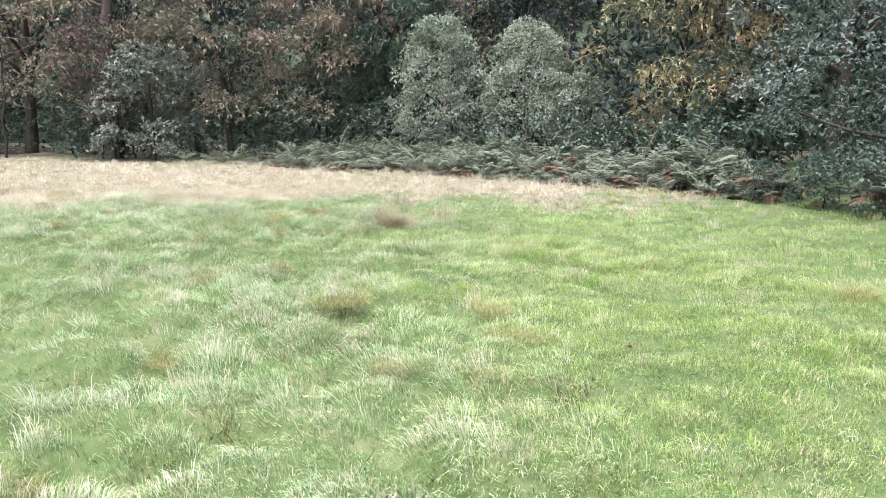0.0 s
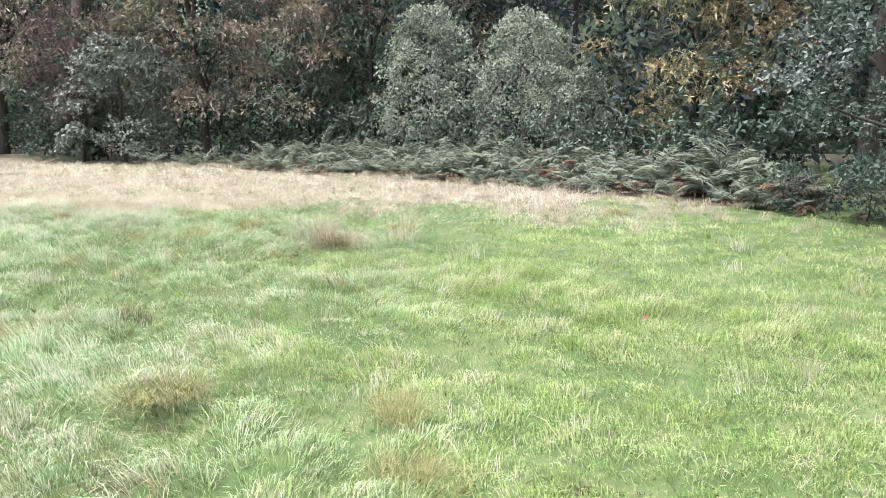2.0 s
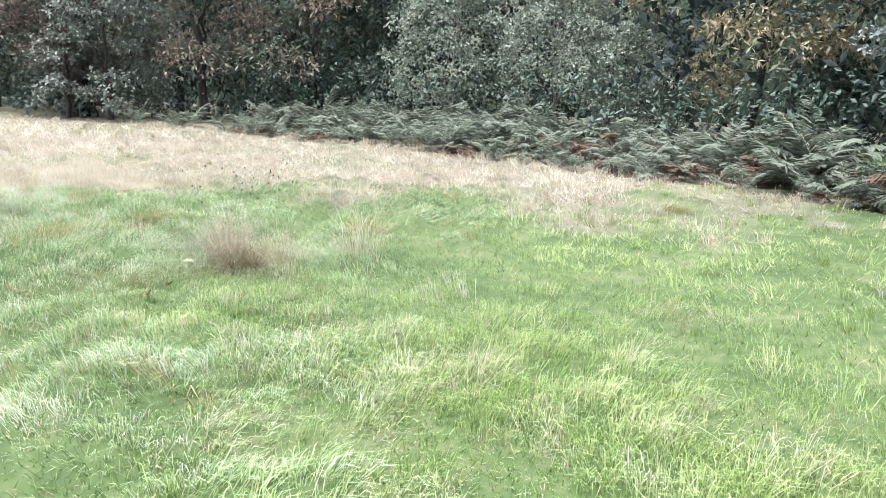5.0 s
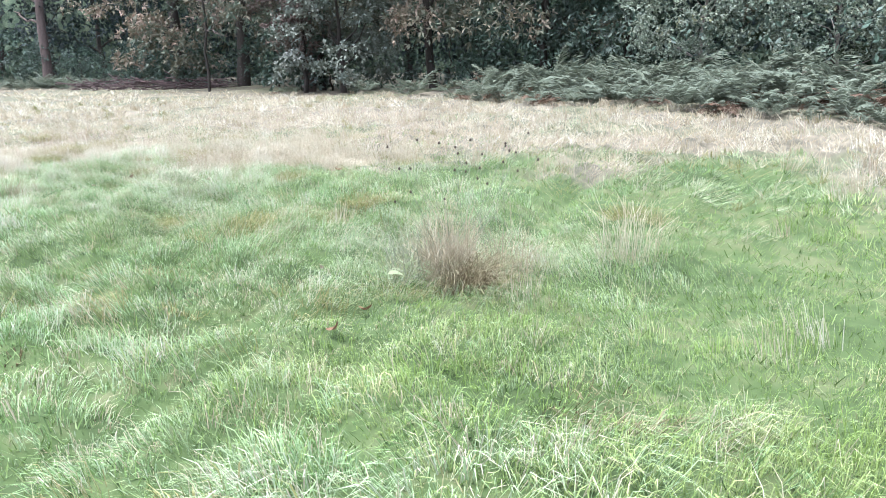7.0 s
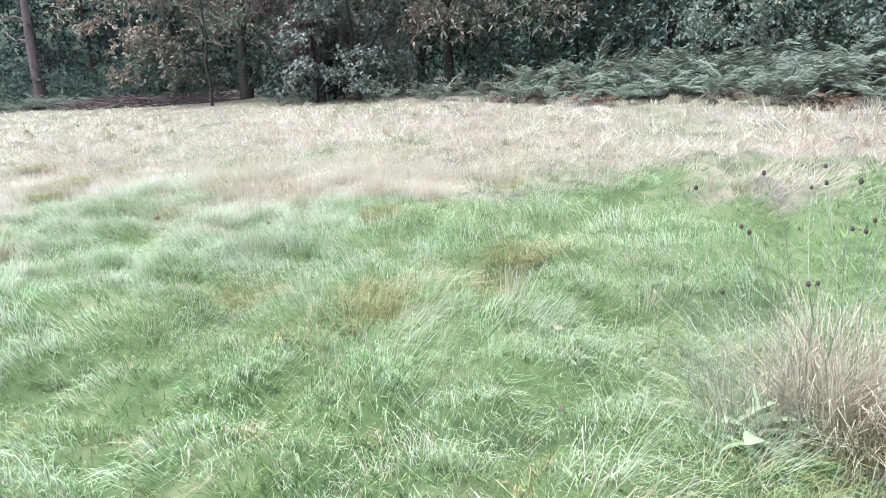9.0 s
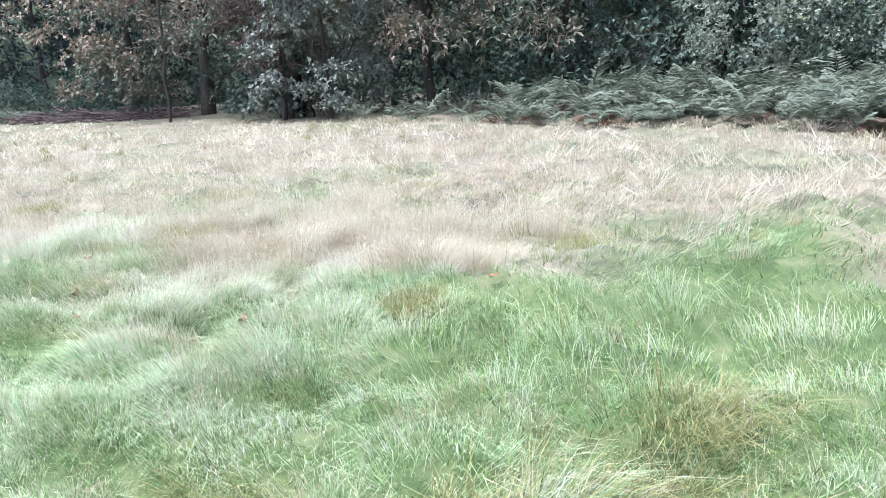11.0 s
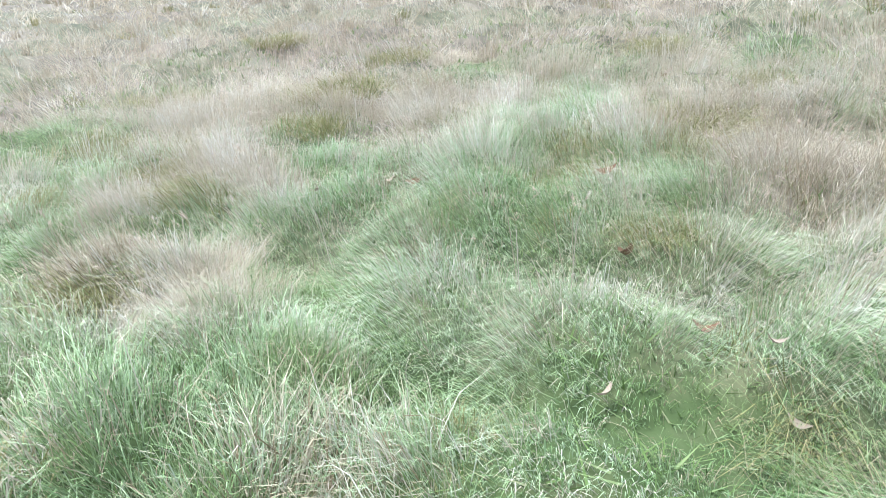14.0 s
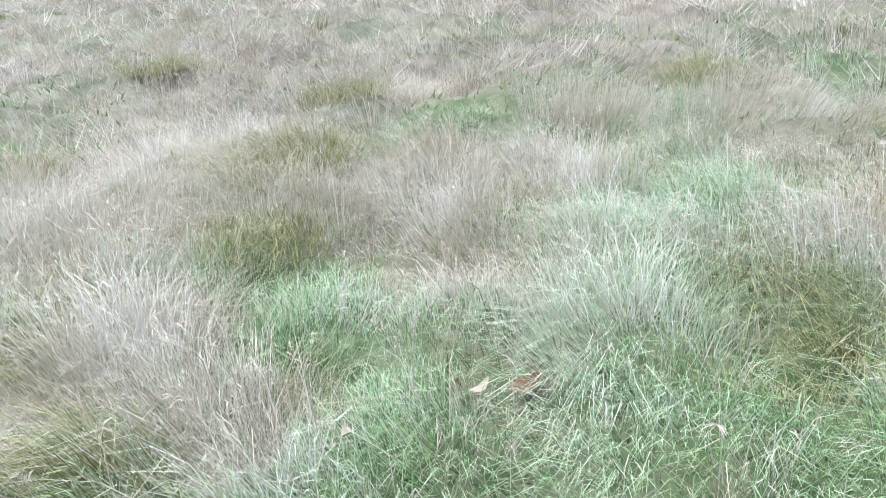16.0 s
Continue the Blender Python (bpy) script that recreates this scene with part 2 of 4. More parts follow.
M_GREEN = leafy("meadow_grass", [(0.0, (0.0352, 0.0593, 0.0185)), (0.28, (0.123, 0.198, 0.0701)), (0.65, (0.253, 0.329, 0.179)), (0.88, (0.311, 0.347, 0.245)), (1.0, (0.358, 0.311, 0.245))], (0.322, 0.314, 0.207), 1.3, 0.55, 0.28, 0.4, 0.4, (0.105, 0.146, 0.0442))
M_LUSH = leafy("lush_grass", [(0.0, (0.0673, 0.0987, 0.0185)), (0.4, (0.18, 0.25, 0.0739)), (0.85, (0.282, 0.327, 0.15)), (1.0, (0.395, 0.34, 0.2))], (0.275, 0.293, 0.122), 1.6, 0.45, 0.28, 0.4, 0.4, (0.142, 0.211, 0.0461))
M_STRAW = leafy("dry_grass", [(0.0, (0.249, 0.193, 0.127)), (0.35, (0.311, 0.268, 0.188)), (0.8, (0.391, 0.359, 0.273)), (1.0, (0.47, 0.449, 0.384))], (0.361, 0.312, 0.22), 1.1, 0.45, 0.35, 0.6, 0.3, (0.236, 0.193, 0.116))
M_FEATHER = leafy("grass_feather", [(0.0, (0.209, 0.157, 0.11)), (0.5, (0.325, 0.261, 0.197)), (1.0, (0.406, 0.348, 0.29))], (0.348, 0.29, 0.244), 0.8, 0.4, 0.4, 0.7)
M_THATCH = leafy("thatch", [(0.0, (0.0416, 0.0678, 0.0182)), (0.45, (0.104, 0.157, 0.0468)), (0.8, (0.166, 0.211, 0.0887)), (1.0, (0.249, 0.229, 0.141))], (0.078, 0.108, 0.026), 0.5, 0.5, 0.3, 0.6)
M_TUSSOCK = leafy("tussock_grass", [(0.0, (0.0696, 0.0812, 0.0261)), (0.5, (0.157, 0.154, 0.0609)), (1.0, (0.278, 0.238, 0.128))], (0.174, 0.145, 0.0464), 0.6, 0.4, 0.35)
M_RUSH = leafy("dry_rush", [(0.0, (0.0365, 0.0261, 0.0145)), (0.5, (0.141, 0.116, 0.0638)), (1.0, (0.282, 0.267, 0.18))], (0.136, 0.0986, 0.0522), 0.3, 0.5, 0.2, 0.6)
M_GREYSTALK = leafy("grey_stalk", [(0.0, (0.0812, 0.087, 0.0522)), (0.6, (0.174, 0.18, 0.128)), (1.0, (0.278, 0.255, 0.197))], (0.162, 0.145, 0.0928), 0.3, 0.4, 0.15, 0.6)
M_STALK = leafy("dry_stalk", [(0.0, (0.157, 0.128, 0.0754)), (1.0, (0.325, 0.284, 0.203))], (0.203, 0.162, 0.116), 0.4, 0.4, 0.1, 0.7)
M_SEED = rough_surface("seed_head", [(0.3, (0.012, 0.01, 0.008)), (0.7, (0.05, 0.035, 0.025))], 0.02)
M_DOCK = leafy("dock_leaf", [(0.0, (0.151, 0.22, 0.0406)), (0.35, (0.244, 0.29, 0.139)), (0.7, (0.255, 0.29, 0.186)), (1.0, (0.29, 0.29, 0.0696))], (0.209, 0.174, 0.0812), 0.06, 0.45, 0.35, 0.35)
M_FERN = leafy("bracken_green", [(0.0, (0.0165, 0.0235, 0.0136)), (0.35, (0.0659, 0.0785, 0.0518)), (0.8, (0.139, 0.157, 0.12)), (1.0, (0.154, 0.137, 0.0828))], (0.0733, 0.0785, 0.0415), 0.8, 0.4, 0.3, 0.45)
M_FERN_DEAD = leafy("bracken_brown", [(0.0, (0.0464, 0.029, 0.0191)), (0.6, (0.0986, 0.0638, 0.0435)), (1.0, (0.174, 0.133, 0.0928))], (0.0754, 0.0464, 0.0232), 0.5, 0.4, 0.25, 0.6)
M_CHESTNUT = leafy("chestnut_leaf", [(0.0, (0.0199, 0.0333, 0.0227)), (0.4, (0.067, 0.0864, 0.0605)), (0.65, (0.136, 0.121, 0.0845)), (0.85, (0.211, 0.156, 0.121)), (1.0, (0.29, 0.228, 0.187))], (0.136, 0.0797, 0.0485), 1.6, 0.5, 0.14, 0.45, 0.45, single=0.45)
M_YELLOWING = leafy("yellowing_leaf", [(0.0, (0.0465, 0.0603, 0.0338)), (0.4, (0.131, 0.144, 0.0842)), (0.7, (0.271, 0.223, 0.134)), (1.0, (0.43, 0.324, 0.214))], (0.279, 0.195, 0.101), 1.3, 0.6, 0.14, 0.45, 0.45, single=0.45)
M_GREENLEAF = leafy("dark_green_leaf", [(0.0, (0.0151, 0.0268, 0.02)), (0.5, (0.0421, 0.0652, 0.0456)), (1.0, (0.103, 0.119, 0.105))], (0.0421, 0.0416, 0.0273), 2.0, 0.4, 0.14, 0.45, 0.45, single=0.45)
M_GREYLEAF = leafy("grey_green_leaf", [(0.0, (0.0381, 0.0517, 0.0376)), (0.5, (0.108, 0.122, 0.1)), (1.0, (0.23, 0.234, 0.209))], (0.108, 0.104, 0.0671), 1.5, 0.5, 0.14, 0.45, 0.45, single=0.45)
M_BIRCH = leafy("birch_leaf", [(0.0, (0.0601, 0.0777, 0.0558)), (0.5, (0.154, 0.178, 0.132)), (0.9, (0.273, 0.3, 0.244)), (1.0, (0.301, 0.289, 0.171))], (0.119, 0.125, 0.0661), 1.4, 0.4, 0.14, 0.45, 0.45, single=0.45)
M_OAK = leafy("oak_leaf", [(0.0, (0.0158, 0.0269, 0.0211)), (0.45, (0.0528, 0.0727, 0.0564)), (0.8, (0.108, 0.127, 0.113)), (1.0, (0.18, 0.19, 0.185))], (0.0422, 0.0456, 0.0281), 1.4, 0.4, 0.14, 0.45, 0.45, single=0.45)
M_RUSSET = leafy("russet_leaf", [(0.0, (0.0309, 0.0237, 0.0199)), (0.5, (0.0753, 0.0519, 0.0453)), (1.0, (0.123, 0.0944, 0.0794))], (0.0616, 0.0617, 0.0396), 1.2, 0.5, 0.25, 0.5)
# leaf colour lowered to near black: holds the shade of the wood's inside
M_WOOD_SHADE = leafy("shaded_far_leaf", [(0.0, (0.00673, 0.013, 0.0122)), (0.6, (0.0179, 0.028, 0.0266)), (1.0, (0.0357, 0.0444, 0.0457))], (0.0357, 0.028, 0.0228), 3.0, 0.5, 0.2, 0.5)
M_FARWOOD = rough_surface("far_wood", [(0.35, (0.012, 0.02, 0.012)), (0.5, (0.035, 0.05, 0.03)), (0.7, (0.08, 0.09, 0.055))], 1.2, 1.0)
M_BARK = rough_surface("dark_bark", [(0.3, (0.0126, 0.0105, 0.0084)), (0.7, (0.042, 0.035, 0.0294))], 0.2, 0.8, 0.9, (0.7, 0.7, 0.175))
M_PINE = rough_surface("pinkish_bark", [(0.3, (0.049, 0.0385, 0.0336)), (0.7, (0.119, 0.0875, 0.077))], 0.2, 0.8, 0.9, (0.7, 0.7, 0.175))
M_TWIG = rough_surface("grey_twig", [(0.3, (0.084, 0.07, 0.0595)), (0.7, (0.231, 0.203, 0.175))], 0.05, 0.5)
M_BRASH = rough_surface("brash_twig", [(0.3, (0.022, 0.015, 0.016)), (0.7, (0.08, 0.055, 0.05))], 0.1, 0.5)
M_LITTER = leafy("fallen_leaf", [(0.0, (0.058, 0.0319, 0.0203)), (0.6, (0.116, 0.0638, 0.0377)), (1.0, (0.186, 0.116, 0.0754))], (0.203, 0.104, 0.058), 0.05, 0.4, 0.15, 0.6)
M_LITTER_PALE = leafy("pale_fallen_leaf", [(0.0, (0.174, 0.133, 0.0928)), (1.0, (0.267, 0.22, 0.168))], (0.348, 0.29, 0.22), 0.05, 0.4, 0.15, 0.6)

# ---- ground: one sheet to the horizon ----
def spread(lo, hi, step):
    inner = np.arange(lo, hi + step / 2, step)
    out = np.cumsum(step * 1.25 ** np.arange(1, 33))
    return np.concatenate([lo - out[::-1], inner, hi + out])


gx, gy = spread(-14, 7, 0.13), spread(6.5, 26, 0.13)
GX, GY = np.meshgrid(gx, gy)
gz = height(GX, GY)
nx = len(gx)
gi, gj = np.meshgrid(np.arange(len(gy) - 1), np.arange(nx - 1), indexing="ij")
gq = np.stack([gi * nx + gj, gi * nx + gj + 1, (gi + 1) * nx + gj + 1, (gi + 1) * nx + gj], -1).reshape(-1, 4)
ground = new("ground", mesh_of("ground", np.stack([GX, GY, gz], -1).reshape(-1, 3), None, gq, M_GROUND, True))
tagged(ground, "rough hummocky meadow turf of green and straw", "ground", kind="structure")

# ---- plan of the meadow ----
EDGE_X = np.array([-110, -72, -58, -55, -50, -37.8, -27.2, -18.8, -13.8, -7.7, -3, 1, 5, 7.2, 7.6, 9, 12])
EDGE_Y = np.array([36, 38, 41, 50, 49.5, 45, 42.6, 39.0, 37.4, 33.3, 30.3, 27, 23.6, 20.8, 17.7, 12, 4])
DRY_X = np.array([-60, -30, -14, -12, -10.8, -9.6, -8.3, -7, -4, -2.5, 1, 3, 5, 6, 9])
DRY_Y = np.array([10, 13, 17, 18.5, 20.4, 21.4, 21.7, 21.7, 21.5, 21.9, 21.9, 20.9, 21.0, 23.4, 40])
DRY_SPOTS = [(-8.08, 18.74, 0.3), (-8.75, 18.75, 0.27), (-9.3, 19.25, 0.27), (-8.7, 19.65, 0.25), (-10.1, 20.4, 0.7), (-9.3, 19.78, 0.28), (-5.6, 21.3, 0.9), (-4.9, 21.6, 0.7), (-4.0, 20.7, 0.25), (1.7, 19.9, 0.5)]
BROWN_SPOTS = [(-8.5, 18.62, 0.25), (-9.75, 20.45, 0.25), (-10.3, 19.78, 0.25), (-9.6, 19.55, 0.2), (-7.5, 19.31, 0.15), (-1.4, 8.32, 0.2), (-1.86, 8.37, 0.18), (0.68, 9.23, 0.2), (1.19, 10.41, 0.22), (-2.47, 10.33, 0.2), (-0.9, 10.2, 0.2), (1.69, 8.35, 0.15), (-3.2, 18.4, 0.22), (-3.03, 18.9, 0.15), (-5.46, 19.0, 0.2), (-8.2, 20.05, 0.15), (1.7, 19.9, 0.5), (2.6, 20.6, 0.4), (-9.0, 20.7, 0.2), (-7.0, 18.3, 0.2), (-0.3, 15.6, 0.2), (-2.9, 15.0, 0.2)]
TRACK = [(0, 4.4), (0.7, 8.4), (0.95, 11.4), (0.2, 12.8), (-1.4, 14.1), (-2.9, 16.1), (-4.3, 16.9), (-6.4, 17.7), (-7.6, 18.7)]


# how far the meadow is grown with single blades to the west
SIDE_Y = np.array([7, 10, 13, 15, 17, 18, 19, 20, 22, 25, 30, 45, 60])
SIDE_X = np.array([-2.3, -4, -6, -7.3, -8.9, -10.2, -12, -14.4, -20, -28, -38, -72, -75])


def from_track(x, y):
    d = np.full(len(x), 1e9)
    for (ax, ay), (bx, by) in zip(TRACK[:-1], TRACK[1:]):
        ux, uy = bx - ax, by - ay
        k = np.clip(((x - ax) * ux + (y - ay) * uy) / (ux * ux + uy * uy), 0, 1)
        d = np.minimum(d, np.hypot(x - ax - k * ux, y - ay - k * uy))
    return d


def meadow_points(dens, reach, lo=0.0):
    """Random places in the meadow, thinning with distance from the line walked."""
    rings = [lo] + [r for r in (3, 5, 8, 12, 18, 26, 40, 60) if lo < r < reach] + [reach]
    X, Y, D = [], [], []
    for a, b in zip(rings[:-1], rings[1:]):
        x0, x1, y0, y1 = -8.5 - b, 1 + b, max(6.5, 4 - b), 19 + b
        x1, y1 = min(x1, 12), min(y1, 62)
        x0 = max(x0, -75)
        peak = dens(np.array([a + 1e-3]))[0]
        n = int((x1 - x0) * (y1 - y0) * peak)
        x, y = rng.uniform(x0, x1, n), rng.uniform(y0, y1, n)
        ok = (y < np.interp(x, EDGE_X, EDGE_Y) + 1.0) & (y > 7.4) & (x > np.interp(y, SIDE_Y, SIDE_X)) & (x < 0.6 + 0.57 * (y - 4.6))
        x, y = x[ok], y[ok]
        d = from_track(x, y)
        ok = (d >= a) & (d < b) & (rng.uniform(0, 1, len(d)) < dens(d) / peak)
        X.append(x[ok]); Y.append(y[ok]); D.append(d[ok])
    return np.concatenate(X), np.concatenate(Y), np.concatenate(D)


def smooth(a, b, v):
    k = np.clip((v - a) / (b - a), 0, 1)
    return k * k * (3 - 2 * k)


def dryness(x, y):
    k = smooth(-1.8, 2.0, y - np.interp(x, DRY_X, DRY_Y) + 4.6 * (vnoise(x, y, 1.5, 11) - 0.5) + 3.0 * (vnoise(x, y, 0.5, 12) - 0.5))
    k = k * (0.62 + 0.5 * smooth(0.25, 0.7, vnoise(x, y, 1.0, 14)))
    for sx, sy, r in DRY_SPOTS:
        k = np.maximum(k, 0.95 * np.exp(-(((x - sx) ** 2 + (y - sy) ** 2) / r ** 2) ** 1.5))
    return k


# the turf under the dry grass is dry too
ground.data.attributes.new("dry", "FLOAT", "POINT").data.foreach_set("value", dryness(GX.ravel(), GY.ravel()).astype(np.float32))


def lushness(x, y):
    return smooth(-1.5, 1.5, x - np.interp(y, [6, 9, 12, 16, 18, 20, 24], [1.5, 0.6, -0.3, -1.2, -0.1, 1.4, 3]) + 2 * (vnoise(x, y, 1.2, 13) - 0.5))


def wind(x, y):
    """The way the grass lies: swathes that turn from place to place."""
    a = 2 * np.pi * (0.75 * vnoise(x, y, 1.5, 21) + 0.45 * vnoise(x, y, 0.5, 22)) + 0.3
    return np.stack([np.cos(a), 0.8 * np.sin(a)], -1) + np.array([0.35, -0.1])


def add_grass(name, mat, label, sets):
    sets = [s for s in sets if len(s[0])]
    v, t, q = join([blades(*s[:8]) for s in sets])
    tint = np.concatenate([np.repeat(s[8], {1: 3, 2: 5, 3: 7}[s[6]]) for s in sets])
    tagged(new(name, mesh_of(name, v, t, q, mat, tint=tint)), label, "grass", kind="stuff")


sets = {"green": [], "lush": [], "straw": [], "olive": [], "brown": []}
TUFT = 8
cx, cy, cd = meadow_points(lambda d: 360 * np.minimum(1, (2.2 / d)) ** 1.9, 48)
keep = (cy > 14.5) | (cd > 4) | (rng.uniform(0, 1, len(cx)) < 0.95)
cx, cy, cd = cx[keep], cy[keep], cd[keep]
ex, ey = rng.uniform(-11.5, -4.5, 27000), rng.uniform(17.6, 23, 27000)
ok = (ex > np.interp(ey, SIDE_Y, SIDE_X)) & (from_track(ex, ey) < 4.2)
cx, cy, cd = np.concatenate([cx, ex[ok]]), np.concatenate([cy, ey[ok]]), np.concatenate([cd, from_track(ex[ok], ey[ok])])
cdry, clush = dryness(cx, cy), lushness(cx, cy)
u = rng.uniform(0, 1, len(cx))
hum, cell, outx, outy = tussocks(cx, cy, 0.5, 4)
patchy = 0.42 * u + 0.28 * vnoise(cx, cy, 0.36, 16) + 0.3 * cell + 0.2 * (0.45 - hum)
kind = np.where(patchy < 0.13 + 0.66 * cdry + 0.1 * (vnoise(cx, cy, 1.2, 15) - 0.5), 2, np.where(rng.uniform(0, 1, len(cx)) < clush, 1, 0))
dead = rng.uniform(0, 1, len(cx)) < (0.15 + 0.06 * smooth(-14, -12, -cy)) * (1 - 0.75 * clush)
kind = np.where(dead, 2, kind)
olive = (0.75 * ((cell * 13.7) % 1) + 0.5 * vnoise(cx, cy, 0.2, 18) + 0.12 * (0.6 - hum) > 1.0) & (clush < 0.6) & (rng.uniform(0, 1, len(cx)) < 0.75)
kind = np.where(olive & (kind != 2), 3, kind)
brown = np.zeros(len(cx))
for sx, sy, r in BROWN_SPOTS:
    brown = np.maximum(brown, np.exp(-((cx - sx) ** 2 + 1.6 * (cy - sy) ** 2) / r ** 2))
kind = np.where(rng.uniform(0, 1, len(cx)) < 0.75 * brown, 4, kind)
short = 0.5 + 0.5 * smooth(0.5, 3.5, np.interp(cx, EDGE_X, EDGE_Y) - cy)
mow = short - 0.5 * short * np.exp(-((cy - np.interp(cx, [-6, -2.2, 0.2, 2.3, 6], [14.6, 13.8, 12.6, 11.7, 10.6])) / 0.5) ** 2)
ctall = (0.46 + 1.2 * vnoise(cx, cy, 0.5, 31) ** 1.6) * mow * rng.uniform(0.7, 1.35, len(cx))
ctall *= (0.6 + 0.75 * hum) * (1 - 0.2 * smooth(-13, -10, -cy))
# tint falls towards the creases: old grass, and some shade put into the colour
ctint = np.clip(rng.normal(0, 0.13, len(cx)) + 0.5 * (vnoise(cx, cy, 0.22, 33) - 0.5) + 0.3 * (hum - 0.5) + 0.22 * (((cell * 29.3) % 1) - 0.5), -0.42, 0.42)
cway = 0.8 * wind(cx, cy) * rng.uniform(0.4, 1.3, (len(cx), 1)) + (0.9 - 0.6 * clush)[:, None] * np.stack([outx, outy], -1)
i = np.repeat(np.arange(len(cx)), TUFT)
grow = np.maximum(1, cd[i] / 3.2)
close = np.where(cy[i] < 15, 1.25, 1.2) - 0.55 * smooth(0, 1.5, cy[i] - 16.5 + 0.35 * (cx[i] + 5)) * (cd[i] < 4.5)
off = rng.normal(0, 0.03, (len(i), 2)) * np.minimum(grow, 4)[:, None] ** 0.7
x, y, d, dry, tall, kind = cx[i] + off[:, 0], cy[i] + off[:, 1], cd[i], cdry[i], ctall[i], kind[i]
z = height(x, y) - 0.012
for key, code, h0, w0, bend in (("olive", 3, 0.13, 0.005, 1.3), ("brown", 4, 0.08, 0.0045, 1.6), ("green", 0, 0.092, 0.0034, 1.3), ("lush", 1, 0.082, 0.0038, 0.42), ("straw", 2, 0.115, 0.0026, 0.8)):
    for fine, lo, hi in ((2, 0, 3.4), (1, 3.4, 99)):
        k = (kind == code) & (d >= lo) & (d < hi)
        n = int(k.sum())
        h = h0 * (0.78 + 0.22 * smooth(0.4, 2.0, d[k])) * tall[k] * rng.uniform(0.5, 1.3, n) * (1 + ((0.6 + 0.35 * smooth(3, 8, d[k])) if key == "straw" else 0.35) * dry[k])
        h = np.minimum(h, {"straw": 0.27, "lush": 0.12}.get(key, 0.18))
        w = w0 * rng.uniform(0.55, 1.45, n) * grow[k] ** 0.97 * close[k] * ((1 + 0.75 * dry[k] * smooth(4, 12, d[k])) if key == "straw" else (1 - 0.35 * dry[k]))
        out = off[k] / (0.03 * np.minimum(grow[k], 4)[:, None] ** 0.7)
        lean = h[:, None] * (bend * (1 - (0.5 if key == "straw" else 0.3) * smooth(3, 7, d[k]))[:, None] * cway[i][k] * 1.1 + 0.5 * out + rng.normal(0, 0.4 if key == "straw" else 0.27, (n, 2)))
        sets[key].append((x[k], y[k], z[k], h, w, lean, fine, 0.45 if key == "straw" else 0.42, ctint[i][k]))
# bunches that stand out of the sward
bx, by, bd = meadow_points(lambda d: 6.5 * np.minimum(1, (4.0 / d)) ** 1.2, 22)
bdry, blush = dryness(bx, by), lushness(bx, by)
bway, bh = wind(bx, by) * rng.uniform(0.4, 1.2, (len(bx), 1)), rng.uniform(0.6, 1.4, len(bx))
pick = rng.uniform(0, 1, len(bx))
for key, mask, per, h0, w0 in (("straw", pick < 0.06 + 0.8 * bdry, 40, 0.17, 0.0026), ("olive", (pick > 0.9) & (blush < 0.5), 40, 0.115, 0.003), ("green", (pick > 0.45) & (pick < 0.9) & (bdry < 0.6) & (blush < 0.5), 34, 0.1, 0.0034), ("lush", (pick > 0.2) & (blush > 0.5), 34, 0.095, 0.0036)):
    j = np.repeat(np.where(mask)[0], per)
    n = len(j)
    spot = rng.normal(0, 0.055, (n, 2))
    h = h0 * bh[j] * rng.uniform(0.5, 1.2, n)
    lean = h[:, None] * (0.6 * bway[j] + 3.5 * spot + rng.normal(0, 0.18, (n, 2)))
    px, py = bx[j] + spot[:, 0], by[j] + spot[:, 1]
    sets[key].append((px, py, height(px, py) - 0.01, h, w0 * rng.uniform(0.6, 1.4, n) * np.maximum(1, bd[j] / 3.2) ** 0.85, lean, 2, 0.4, np.clip(rng.normal(0, 0.2, len(bx)), -0.4, 0.4)[j]))
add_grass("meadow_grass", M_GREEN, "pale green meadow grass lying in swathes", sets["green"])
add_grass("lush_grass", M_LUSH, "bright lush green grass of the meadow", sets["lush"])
add_grass("dry_grass", M_STRAW, "tall pale straw-coloured dry grass", sets["straw"])
add_grass("brown_grass", M_RUSH, "brown withered patches in the grass", sets["brown"])
add_grass("olive_grass", M_TUSSOCK, "olive and golden patches of coarse grass", sets["olive"])
# short thatch close to the soil
x, y, d = meadow_points(lambda d: 1100 * np.minimum(1, (2.6 / d)) ** 2.5, 7)
n = len(x)
add_grass("short_grass", M_THATCH, "short grass close to the soil", [(x, y, height(x, y) - 0.008, rng.uniform(0.025, 0.075, n), rng.uniform(0.005, 0.01, n) * np.maximum(1, d / 3), 0.4 * 0.05 * wind(x, y) + rng.normal(0, 0.04, (n, 2)), 1, 0.0, rng.normal(0, 0.12, n))])
# dry stems with feathery seed heads
x, y, d = meadow_points(lambda d: 90 * np.minimum(1, (4.0 / d)) ** 1.5, 11)
k = (rng.uniform(0, 1, len(x)) < dryness(x, y) * smooth(0.35, 0.6, vnoise(x, y, 0.6, 19)))
x, y, d = x[k], y[k], d[k]
n = len(x)
h, lean = rng.uniform(0.16, 0.36, n), wind(x, y) * rng.uniform(0.03, 0.12, (n, 1)) + rng.normal(0, 0.04, (n, 2))
z = height(x, y)
stems = blades(x, y, z, h, np.full(n, 0.003) * np.maximum(1, d / 4), lean, 2, 0.0)
tips = np.stack([x + lean[:, 0], y + lean[:, 1], z + h], -1)
way = unit(np.concatenate([lean, np.full((n, 1), 0.1)], 1))
feathers = sprays(np.concatenate([tips, tips - way * 0.02]), np.concatenate([way * 3, way * 3]), 5, 0.03, 0.1, 0.3)
tagged(new("seeding_grass", mesh_of("seeding_grass", *join([stems, feathers]), M_FEATHER)), "pale feathery seed heads of dry grass", "grass", kind="stuff")


